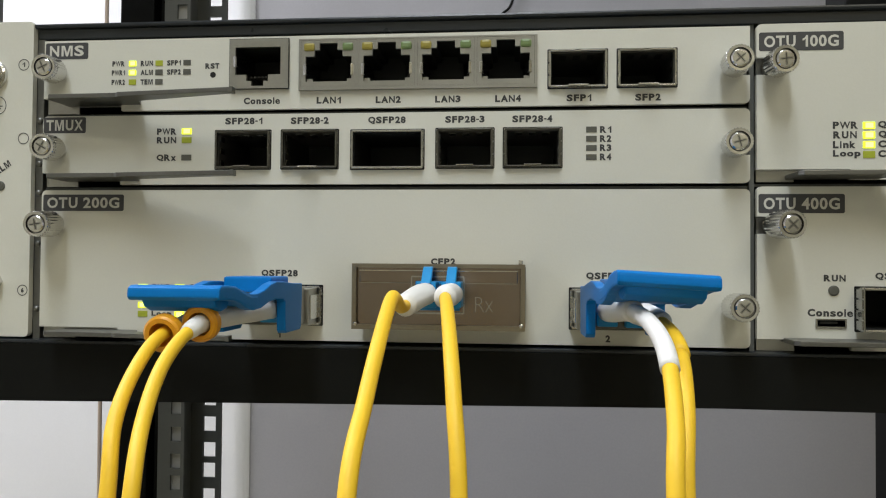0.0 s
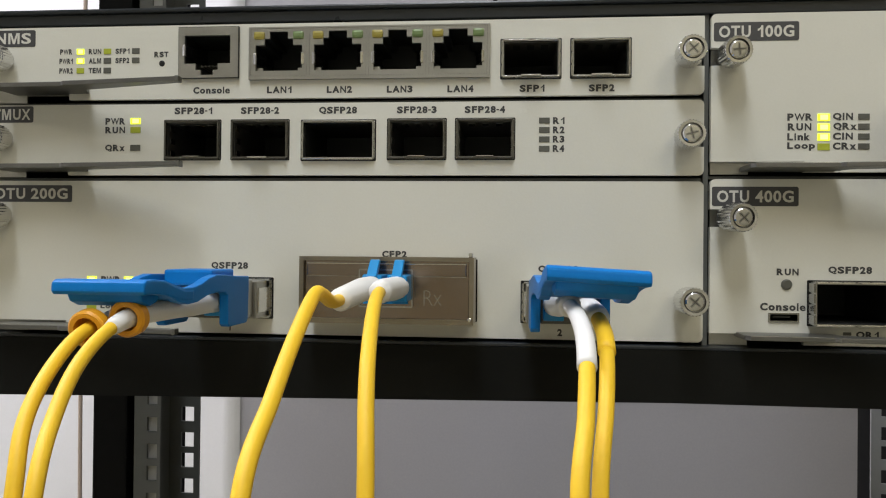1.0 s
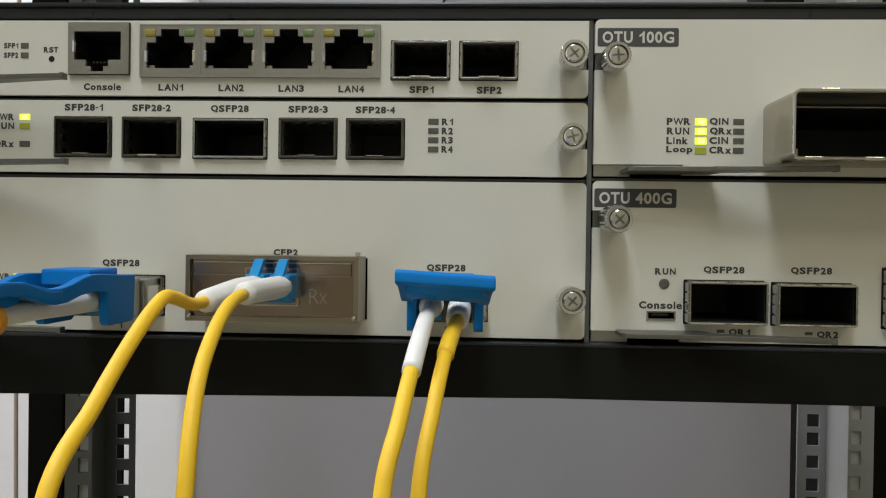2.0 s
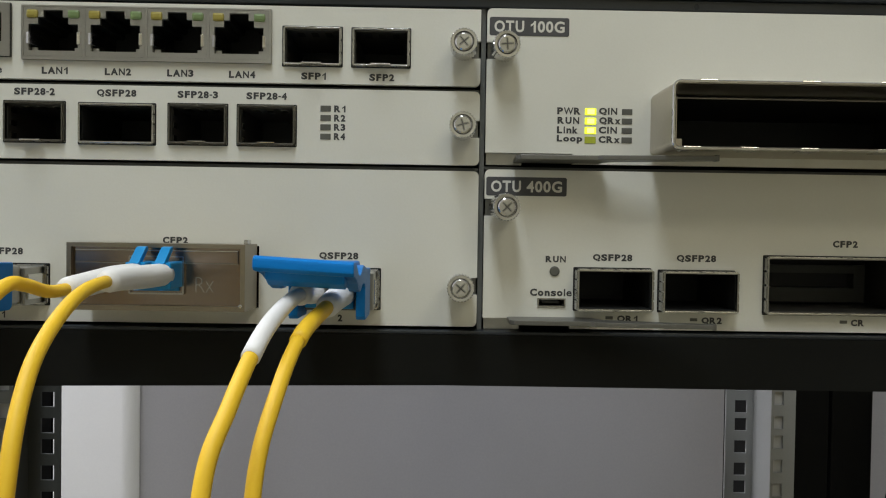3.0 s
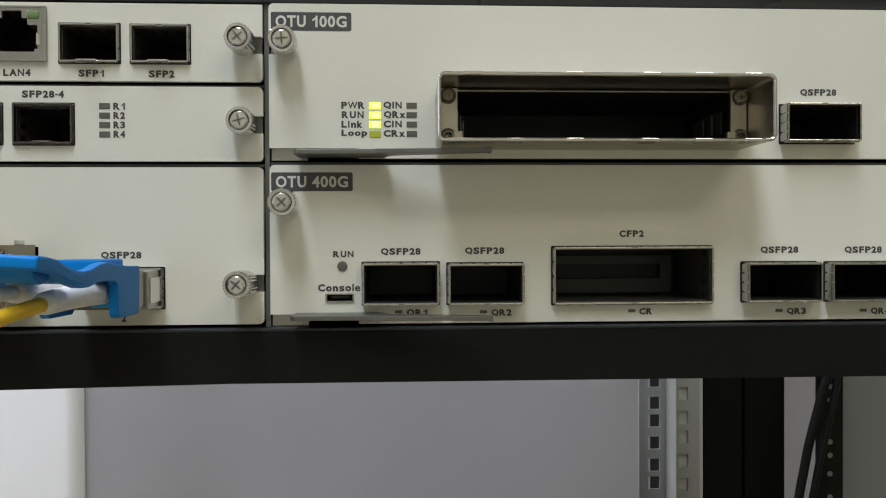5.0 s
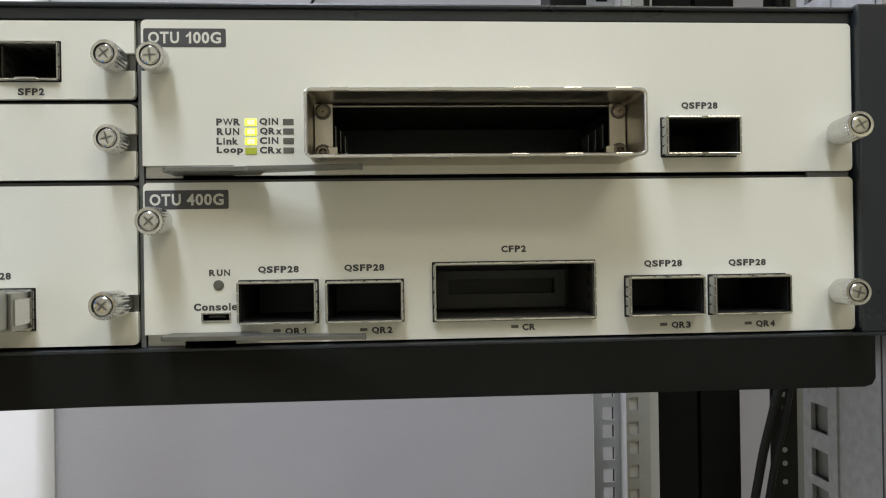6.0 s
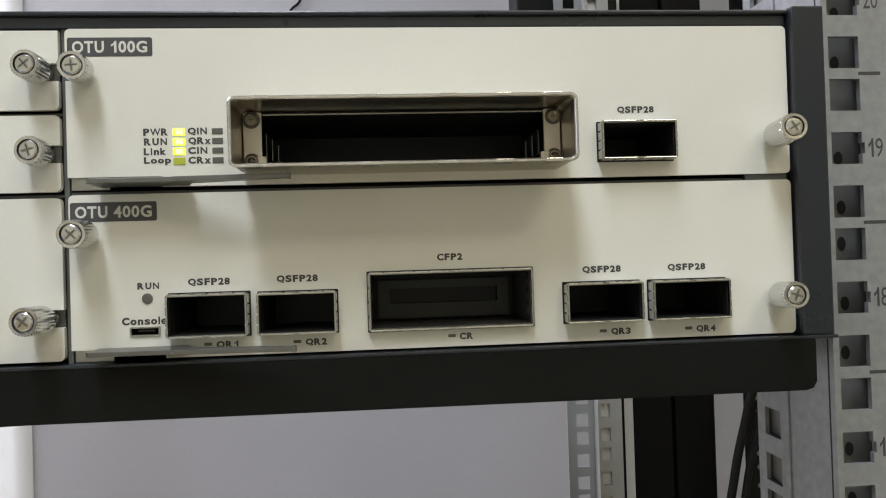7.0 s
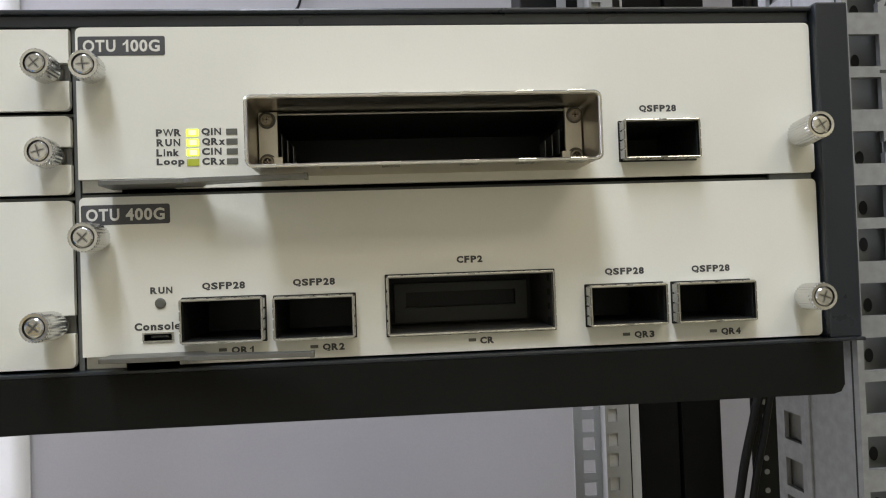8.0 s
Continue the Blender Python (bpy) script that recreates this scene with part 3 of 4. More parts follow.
    if fingers[1] == 3 and not tab:
        part("latch_tab", boxes(((x0 + x1) / 2 - 2.2, (x0 + x1) / 2 + 2.2, -proud - 0.5, 4, z0 + 0.35, z0 + 0.6), bevel=0.1), STEEL, body)
    return body


def jack(parent, x0, x1, z0, z1, lamps=True, below=False):
    """A shielded eight-way jack: stepped opening with a dark cavity, side springs and, where it has them, two light pipes."""
    w = x1 - x0
    mid = (x0 + x1) / 2
    cav = [(x0 + 1.2, x1 - 1.2, z0 + 1.3, z1 - 4.3), (mid - 3.8, mid + 3.8, z1 - 4.4, z1 - 2.6), (mid - 2.4, mid + 2.4, z1 - 2.7, z1 - 0.8)]
    if below:
        cav = [(x0 + 1.6, x1 - 2.1, z0 + 3.7, z1 - 2.2), (mid - 3.4, mid + 2.6, z0 + 2.0, z0 + 3.8), (mid - 2.0, mid + 1.3, z0 + 0.7, z0 + 2.1)]
    body = part("network_jack", sheet(x0, x1, z0, z1, -1.0, 0.0, cav), JACK, parent, "shielded steel network jack")
    part("cavity", sheet(x0 + 0.3, x1 - 0.3, z0 + 0.3, z1 - 0.3, 0.0, 14.0, cav), VOID, body, "black plastic cavity")
    part("cavity_end", boxes((x0 + 0.3, x1 - 0.3, 14, 15, z0 + 0.3, z1 - 0.3)), VOID, body)
    zc = (cav[0][2] + cav[0][3]) / 2
    part("seam", sheet(x0 - 0.12, x1 + 0.12, z0 - 0.12, z1 + 0.12, -0.9, -0.2, [(x0 + 0.05, x1 - 0.05, z0 + 0.05, z1 - 0.05)]), VOID, body, "dark seam")
    for s, xa in ((1, cav[0][0]), (-1, cav[0][1])):
        if below and s < 0:
            continue
        bm = boxes((*sorted((xa, xa + s * 0.3)), -0.9, 3.4, zc - 1.7, zc + 1.3), (*sorted((xa - s * 0.5, xa + s * 0.3)), -1.25, -0.9, zc - 1.7, zc + 1.3), bevel=0.1)
        bmesh.ops.rotate(bm, cent=(xa, -0.9, zc), matrix=Matrix.Rotation(radians(s * -20), 3, "Z"), verts=bm.verts)
        part("side_spring", bm, STEEL, body, "bright side spring")
    foot = cav[0][2]
    if not below:
        part("inner_step", boxes((cav[0][0], cav[0][0] + 1.5, 0.5, 1.0, foot + 0.35, foot + 1.1), (cav[0][1] - 1.5, cav[0][1], 0.5, 1.0, foot + 0.35, foot + 1.1), (cav[0][0], cav[0][1], 0.5, 1.0, foot, foot + 0.35)), JACK, body, "steel step inside the opening")
    pins = boxes(*[(mid - 3.6 + k * 1.0, mid - 3.2 + k * 1.0, 3, 13, cav[0][2] + 0.1, cav[0][2] + 0.5) for k in range(8)])
    part("contacts", pins, LINER, body)
    if lamps:
        part("light_pipe", boxes((x0 + 0.7, x0 + 3.7, -1.55, 6, z1 - 2.9, z1 - 0.7), bevel=0.7), AMBER, body, "unlit amber light pipe")
        part("light_pipe", boxes((x1 - 3.7, x1 - 0.7, -1.55, 6, z1 - 2.9, z1 - 0.7), bevel=0.7), GREEN, body, "unlit green light pipe")
    return body


L0, L1, R0, R1 = -30.6, 158.0, 159.6, 345.1


def card(x0, x1, z0, z1, label, screws, openings, notch=2.6):
    """A line card: its cream front with openings, slots for the screws, bracket behind and lever below."""
    ob = thing("line_card", 0, 0, 0, label, "line card", "line cards")
    holes = list(openings)
    if notch:
        holes.append((x0 - 1, x0 + 22.5, z0 - 1, z0 + notch))
    for sx, sz, *_ in screws:
        edge = (x0 - 1, sx) if sx < (x0 + x1) / 2 else (sx, x1 + 1)
        holes.append((*edge, sz - 2.2, sz + 2.2))
    part("front_panel", sheet(x0, x1, z0, z1, 0.0, 1.5, holes, r=1.3), CREAM, ob, "cream powder-coated steel panel")
    back = [(min(x0 + 0.3, sx) if sx < 0.5 * (x0 + x1) else sx - 4, sx + 4 if sx < 0.5 * (x0 + x1) else x1 - 0.3, 1.6, 2.3, sz - 3.5, sz + 3.5) for sx, sz, *_ in screws]
    for row in back:
        part("screw_bracket", boxes(row), LEVER, ob)
    if notch:
        part("lever_bracket", slab_front([(x0 + 0.3, z0 - 0.4), (x0 + 9.5, z0 - 0.4), (x0 + 9.5, z0 + 1.5), (x0 + 23, z0 + 1.5), (x0 + 23, z0 + notch + 0.6), (x0 + 0.3, z0 + notch + 0.6)], 1.6, 2.3), JACK, ob)
    for sx, sz, reach, tilt, cross in screws:
        thumbscrew(ob, sx, sz, reach, tilt, cross)
    return ob



def rebase(ob, x, y, z):
    """Moves a thing's origin to its foot and leaves its parts where they are."""
    for child in ob.children:
        child.location = child.location - Vector((x, y, z)) * MM
    ob.location = ob.location + Vector((x, y, z)) * MM


# ---- the management card ----
nms = card(L0, L1, 66.3, 85.9, "cream management card with network jacks and status lights", [(-26.5, 77.1, 7.3, 3, 25), (153.7, 75.6, 7.8, -2, 40)],
           [(22.9, 38.6, 71.9, 84.8), (42.0, 104.5, 71.2, 84.5), (107.6, 122.5, 70.8, 80.6), (125.2, 139.9, 70.8, 80.5)], 3.6)
lever(nms, L0 + 6, 68.5, 28.5, 13.7)
badge(nms, "NMS", -30.2, -17.9, 80.8, 85.3, 1.2)
for row, (za, names) in enumerate(((79.25, ("PWR", "RUN", "SFP1")), (76.75, ("PWR1", "ALM", "SFP2")), (74.15, ("PWR2", "TEM")))):
    for col, word in enumerate(names):
        letters(nms, word, (-9.1, -1.0, 6.7)[col], za, (3.5, 3.5, 3.9)[col] + (0.3 if word[-1].isdigit() and col == 0 else 0), 1.45)
        led(nms, (-5.05, 2.5, 10.4)[col], za, 2 if (row, col) in ((0, 0), (1, 0)) else (1 if (row, col) in ((0, 1), (2, 0)) else 0), 2.1, 1.5)
letters(nms, "RST", 17.5, 78.2, 3.9, 1.5)
# no hole is cut: a dark disc carries its shade
part("reset_hole", lathe(bmesh.new(), [(-0.05, 0.8), (0.4, 0.8)], 20, 17.7, 75.8), VOID, nms, "small dark disc for the shade in the reset hole")
jack(nms, 22.7, 38.8, 71.7, 85.0, lamps=False, below=True)
part("jack_shield", sheet(41.7, 104.7, 71.0, 84.7, -1.05, 0.0, [(42.3 + 15.6 * k, 57.2 + 15.6 * k, 71.9, 84.3) for k in range(4)]), JACK, nms, "shared steel shield of the four jacks")
for k in range(4):
    jack(nms, 42.35 + 15.6 * k, 57.15 + 15.6 * k, 71.95, 84.25)
for k, word in enumerate(("Console", "LAN1", "LAN2", "LAN3", "LAN4", "SFP1", "SFP2")):
    letters(nms, word, (31.4, 49.7, 65.7, 81.5, 97.2, 115.4, 132.8)[k], 68.55 - 0.07 * k, (10.0, 6.6, 6.7, 6.7, 6.7, 6.3, 6.4)[k], 1.8)
cage(nms, 107.8, 122.3, 71.0, 80.4, 0.9, fingers=(4, 3), tab=True)
cage(nms, 125.4, 139.7, 71.0, 80.3, 0.9, fingers=(4, 3), tab=True)

# ---- the multiplexer card ----
tmux = card(L0, L1, 46.1, 65.0, "cream multiplexer card with five empty transceiver ports", [(-26.5, 55.9, 7.6, 4, 60), (153.7, 55.4, 6.9, -2, 15)],
            [(18.9, 33.8, 50.3, 60.6), (37.1, 52.2, 50.2, 60.5), (55.9, 75.2, 50.1, 60.3), (78.7, 93.4, 50.3, 60.3), (96.3, 110.9, 50.3, 60.4)], 3.2)
lever(tmux, L0 + 6, 47.6, 29.0, 13.7)
badge(tmux, "TMUX", -30.4, -18.2, 60.3, 64.7, 0.8)
for za, word, state in ((60.5, "PWR", 2), (58.15, "RUN", 1), (53.4, "QRx", 0)):
    letters(tmux, word, 4.95, za, 5.5, 1.75)
    led(tmux, 10.6, za, state, 2.8, 1.6)
for k, word in enumerate(("SFP28-1", "SFP28-2", "QSFP28", "SFP28-3", "SFP28-4")):
    letters(tmux, word, (26.5, 44.6, 65.4, 86.0, 103.5)[k], 63.15 - 0.06 * k, 10.3 if k != 2 else 10.0, 1.8)
for k, (a, b) in enumerate(((19.0, 33.7), (37.2, 52.1), (78.8, 93.3), (96.4, 110.8))):
    cage(tmux, a, b, 50.5, 60.3, 0.9, fingers=(4, 3), tab=k == 1, steel=DARK_CAGE, rim=DARK_CAGE)
cage(tmux, 56.1, 75.0, 50.3, 60.1, 0.9, name="qsfp_cage", fingers=(5, 4), centre_gap=False)
for k in range(4):
    letters(tmux, "R%d" % (k + 1), 122.2, 59.95 - 2.35 * k, 2.9, 1.75)
    led(tmux, 118.6, 60.0 - 2.38 * k, 0, 2.7, 1.5)

# ---- the 200G transponder card ----
otu2 = card(L0, L1, 4.6, 44.6, "tall cream transponder card with blue-latched modules plugged in", [(-26.5, 35.3, 9.9, 5, 10), (153.8, 15.0, 11.0, -2, 50)],
            [(28.8, 48.5, 8.9, 19.1), (60.0, 102.0, 8.6, 24.6), (113.3, 133.0, 8.9, 19.1)])
lever(otu2, L0 + 6, 6.1, 28.5, 13.7)
badge(otu2, "OTU 200G", -30.1, -6.9, 38.9, 43.4, 1.2)
letters(otu2, "QSFP28", 36.9, 22.4, 9.9, 1.75)
letters(otu2, "CFP2", 80.6, 25.75, 6.4, 1.75)
letters(otu2, "QSFP28", 122.4, 22.4, 10.0, 1.75)
letters(otu2, "1", 37.0, 6.2, 0.8, 1.8)
letters(otu2, "2", 122.9, 6.4, 1.2, 1.8)
for k, word in enumerate(("PWR", "RUN", "Link", "Loop")):
    za = 18.3 - 2.42 * k
    led(otu2, -1.0, za, (2, 1, 2, 1)[k], 2.7, 1.6)
    letters(otu2, word, 4.3, za, (5.4, 5.2, 5.0, 5.6)[k], 1.7)
    led(otu2, 9.3, za, (2, 1, 1, 2)[k], 2.7, 1.6)
    letters(otu2, ("QIN", "QRx", "CIN", "CRx")[k], 14.2, za, 4.9, 1.7)
cage(otu2, 29.0, 48.3, 9.1, 18.9, 1.2, name="qsfp_cage", fingers=(5, 4))
cage(otu2, 113.5, 132.8, 9.1, 18.9, 1.2, name="qsfp_cage", fingers=(5, 4))

# ---- the 100G transponder card ----
otu1 = card(R0, R1, 46.9, 86.3, "tall cream transponder card with a large projecting metal cage", [(163.7, 75.6, 7.6, 3, 5), (340.6, 56.6, 12.4, -5, 30)],
            [(203.5, 281.5, 50.2, 63.8), (292.9, 312.9, 50.9, 61.0)])
lever(otu1, R0 + 7.0, 47.6, 215.0, 13.0)
badge(otu1, "OTU 100G", 160.2, 180.6, 79.4, 84.1, 1.2)
for k, word in enumerate(("PWR", "RUN", "Link", "Loop")):
    za = 60.45 - 2.42 * k
    letters(otu1, word, (180.9, 180.8, 180.6, 181.2)[k], za, (6.0, 5.6, 5.4, 6.6)[k], 1.8 if k < 3 else 2.1)
    led(otu1, 186.5, za - 0.1, (2, 2, 2, 1)[k], 2.9, 1.75)
    letters(otu1, ("QIN", "QRx", "CIN", "CRx")[k], (191.0, 191.5, 191.0, 191.4)[k], za + 0.1, (4.7, 5.5, 4.7, 5.5)[k], 1.75)
    led(otu1, 195.9, za, 0, 2.7, 1.5)
letters(otu1, "QSFP28", 303.3, 64.4, 9.8, 1.75)
cage(otu1, 293.1, 312.7, 51.2, 60.8, 3.9, name="qsfp_cage", fingers=(6, 4))

# large projecting cage: outer sleeve, folded rim tabs, screwed brackets inside, black depth
bx0, bx1, bz0, bz1, by = 202.0, 282.9, 49.1, 65.1, -17.8


def sleeve(x0, x1, z0, z1, y0, y1, r, wall):
    """A hollow rectangular sleeve with rounded corners, open at both ends, its edges slightly eased."""
    bm = bmesh.new()

    def loop(inset, y):
        q, out = max(r - inset, 0.15), []
        for cx, cz, a in ((x1 - inset - q, z1 - inset - q, 0), (x0 + inset + q, z1 - inset - q, 90), (x0 + inset + q, z0 + inset + q, 180), (x1 - inset - q, z0 + inset + q, 270)):
            out += [bm.verts.new((cx + q * math.cos(radians(a + k * 15)), y, cz + q * math.sin(radians(a + k * 15)))) for k in range(7)]
        return out

    ease = wall * 0.25
    loops = [loop(0, y1), loop(0, y0 + ease), loop(ease, y0), loop(wall - ease, y0), loop(wall, y0 + ease), loop(wall, y1)]
    for p, q in zip(loops, loops[1:] + loops[:1]):
        for k in range(len(p)):
            n = (k + 1) % len(p)
            bm.faces.new((p[k], p[n], q[n], q[k]))
    bmesh.ops.recalc_face_normals(bm, faces=bm.faces)
    return bm


big = part("module_cage", sleeve(bx0, bx1, bz0, bz1, by, 1.4, 1.7, 0.7), DIECAST, otu1, "large satin metal cage open to the front")
for a in (6, 30, 48.5, 61, 73):
    part("rim_tab", boxes((bx0 + a, bx0 + a + 4.2, by - 0.5, by + 4, bz1 - 0.62, bz1 + 0.2), bevel=0.12), STEEL, big)
for a in (2.5, 16, 30, 48, 61, 73):
    part("rim_tab", boxes((bx0 + a, bx0 + a + 4.2, by - 0.5, by + 4, bz0 - 0.2, bz0 + 0.62), bevel=0.12), STEEL, big)
part("inner_bracket", sheet(bx0 + 1.0, 207.4, bz0 + 1.0, bz1 - 1.0, -4.2, -3.0), DIECAST, big)
part("inner_bracket", sheet(277.8, bx1 - 1.0, bz0 + 1.0, bz1 - 1.0, -4.2, -3.0), DIECAST, big)
rim_bm = sleeve(bx0 - 0.12, bx1 + 0.12, bz0 - 0.12, bz1 + 0.12, by - 0.35, by + 0.4, 1.8, 0.75)
# brighter steel than the cage puts the edge's glint into the colour
part("front_rim", rim_bm, STEEL, big, "front rim in brighter steel for the glint along the edge", smooth=False)
part("lining_edge", boxes((205, 280, -3.5, -3.05, 63.45, 63.8)), CAGE, big)
for sx, sz in ((205.0, 62.2), (280.2, 62.2), (205.0, 52.0), (280.2, 52.0)):
    bm = lathe(bmesh.new(), [(-3.9, 1.75), (-4.9, 1.7), (-5.3, 1.35), (-5.3, 1.0), (-5.0, 0.9), (-5.0, 0.02)], 24, sx, sz)
    screw = part("bracket_screw", bm, BROWN, big)
    # dark ring and cross carry the shade of the screw's recesses
    part("washer_gap", lathe(bmesh.new(), [(-4.22, 2.1), (-4.3, 2.1), (-4.3, 1.7)], 24, sx, sz), LINER, screw)
    part("cross_slot", boxes((sx - 0.7, sx + 0.7, -5.12, -4.95, sz - 0.16, sz + 0.16), (sx - 0.16, sx + 0.16, -5.12, -4.95, sz - 0.7, sz + 0.7)), MODULE, screw)
for s, xa in ((1, 207.2), (-1, 278.0)):
    part("corner_foot", boxes((*sorted((xa - s * 3.6, xa + s * 1.4)), -5.0, -3.0, 50.4, 53.2), bevel=0.2), DIECAST, big)
    part("guide_fin", boxes(*[(*sorted((xa + s * (0.5 + 1.0 * k), xa + s * (0.72 + 1.0 * k))), 0.5 + 3.5 * k, 14, 53.4, 59.5 - 0.8 * k) for k in range(3)]), LEVER, big, "thin steel guide fins")
# lining and end are black to put in the shade deep in the cage
part("cage_lining", sheet(205.0, 280.0, 50.4, 64.0, -3.0, 34, [(205.4, 279.6, 50.9, 63.6)]), VOID, big, "cage lining, blackened for the shade deep inside")
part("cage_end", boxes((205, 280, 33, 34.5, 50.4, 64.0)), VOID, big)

# ---- the 400G transponder card ----
otu4 = card(R0, R1, 4.4, 45.2, "tall cream transponder card with five empty transceiver ports", [(163.8, 35.5, 10.9, 3, 45), (340.4, 14.6, 10.2, -4, 70)],
            [(182.9, 203.0, 9.2, 20.2), (204.8, 224.6, 9.1, 19.9), (232.2, 274.4, 9.0, 23.9), (282.2, 302.7, 9.1, 19.7), (304.7, 325.9, 9.1, 19.6), (173.8, 180.7, 10.2, 12.1)])
lever(otu4, R0 + 6.0, 6.8, 215.2, 13.0)
badge(otu4, "OTU 400G", 160.0, 180.7, 38.5, 43.3, 1.2)
letters(otu4, "RUN", 178.2, 22.35, 5.2, 1.65)
part("run_led", lathe(bmesh.new(), [(0.4, 1.3), (-0.25, 1.3), (-0.4, 1.0)], 24, 177.95, 19.25), LED_OFF, otu4, "round unlit indicator")
letters(otu4, "Console", 177.1, 13.75, 10.8, 1.9)
usb = part("usb_socket", sheet(173.6, 180.9, 10.0, 12.3, -0.35, 0.3, [(174.0, 180.5, 10.35, 11.95)], r=0.5), CAGE, otu4, "micro usb socket with steel shell")
# black lining and end added to put in the shade inside the socket
part("lining", sheet(173.7, 180.8, 10.1, 12.2, 0.3, 5, [(174.0, 180.5, 10.35, 11.95)]), VOID, usb)
part("tongue", boxes((175.2, 179.3, 1.0, 5, 11.0, 11.5)), CONNECTOR, usb)
part("socket_end", boxes((173.8, 180.7, 5, 6, 10.2, 12.1)), VOID, usb)
for k, (x, z) in enumerate(((192.9, 22.95), (214.6, 23.05), (292.8, 22.9), (315.6, 22.8))):
    letters(otu4, "QSFP28", x, z, 10.2, 1.75)
letters(otu4, "CFP2", 253.2, 27.3, 6.5, 1.75)
for word, x, z, w in (("QR1", 197.0, 7.2, 5.3), ("QR2", 218.9, 7.0, 5.3), ("CR", 256.9, 6.95, 3.5), ("QR3", 297.4, 6.65, 5.2), ("QR4", 320.3, 6.5, 5.2)):
    letters(otu4, word, x, z, w, 1.7)
    led(otu4, x - (4.7 if w > 4 else 3.7), z + 0.2, 0, 1.9, 0.8)
for k, (a, b, c, d) in enumerate(((183.3, 202.5, 9.6, 19.9), (205.1, 224.2, 9.5, 19.6), (282.7, 302.4, 9.5, 19.4), (305.2, 325.6, 9.5, 19.3))):
    cage(otu4, a, b, c, d, 3.9, name="qsfp_cage", fingers=(6, 4))
cage(otu4, 232.4, 274.2, 9.2, 23.7, 1.9, name="cfp_cage", fingers=(11, 4), deep=34)

for ob, x, z in ((nms, 65, 66.3), (tmux, 65, 46.1), (otu2, 65, 4.6), (otu1, 252, 46.9), (otu4, 252, 4.4)):
    rebase(ob, x, 0, z)

# ---- the power module at the chassis's end ----
power = thing("power_module", -53, 0, 3.8, "cream power module with ground stud and alarm light", "power module")
part("front_panel", sheet(-76.0 + 53, -33.2 + 53, 0.6, 87.4, -1.0, 0.8, r=1.2), CREAM, power, "cream powder-coated steel panel")
part("tray", boxes((-75 + 53, -34 + 53, 0.8, 30, 1, 85)), DARK_GREY, power)
bm = lathe(bmesh.new(), [(-0.9, 4.3), (-2.0, 4.3), (-2.4, 3.8), (-2.4, 2.6), (-6.5, 2.6), (-7.0, 2.0)], 32, -44.9 + 53, 72.6)
part("ground_stud", bm, STEEL, power, "bright ground stud with washer")
bm = lathe(bmesh.new(), [(-0.9, 4.8), (-3.4, 4.8), (-3.9, 4.2), (-3.9, 2.2)], 6, -45.5 + 53, 15.6)
lathe(bm, [(-3.0, 2.2), (-6.0, 2.1), (-6.4, 1.6)], 24, -45.5 + 53, 15.6)
part("hex_nut", bm, STEEL, power, "bright hexagonal nut on a stud")


def circle_mark(parent, x, z, r, word):
    bm = bmesh.new()
    n = 40
    for i in range(n):
        a, b = 2 * math.pi * i / n, 2 * math.pi * (i + 1) / n
        bm.faces.new([bm.verts.new((x + q * math.cos(t), -1.06, z + q * math.sin(t))) for q, t in ((r, a), (r, b), (r - 0.22, b), (r - 0.22, a))])
    bmesh.ops.remove_doubles(bm, verts=bm.verts, dist=1e-4)
    ring = part("printed_ring", bm, INK, parent)
    if word:
        letters(ring, word, x, z, 0.8, 1.3, INK, -1.08)


circle_mark(power, -35.0 + 53, 13.3, 1.5, "6")
circle_mark(power, -35.9 + 53, 75.4, 1.6, "1")
circle_mark(power, -35.6 + 53, 55.0, 1.6, "")
circle_mark(power, -43.4 + 53, 64.2, 2.6, "")
part("ground_symbol", boxes(*[(-43.4 + 53 - w, -43.4 + 53 + w, -1.08, -1.02, 63.9 - k * 0.7, 64.15 - k * 0.7) for k, w in enumerate((1.5, 1.0, 0.5))], (-43.4 + 53 - 0.12, -43.4 + 53 + 0.12, -1.08, -1.02, 63.9, 65.8)), INK, power)
letters(power, "ALM", -41.6 + 53, 46.9, 5.2, 1.9, INK, -1.06, turn=34)
part("alarm_led", lathe(bmesh.new(), [(-0.9, 1.3), (-1.2, 1.3), (-1.3, 1.0)], 24, -42.0 + 53, 41.9), LED_OFF, power, "round unlit alarm light")


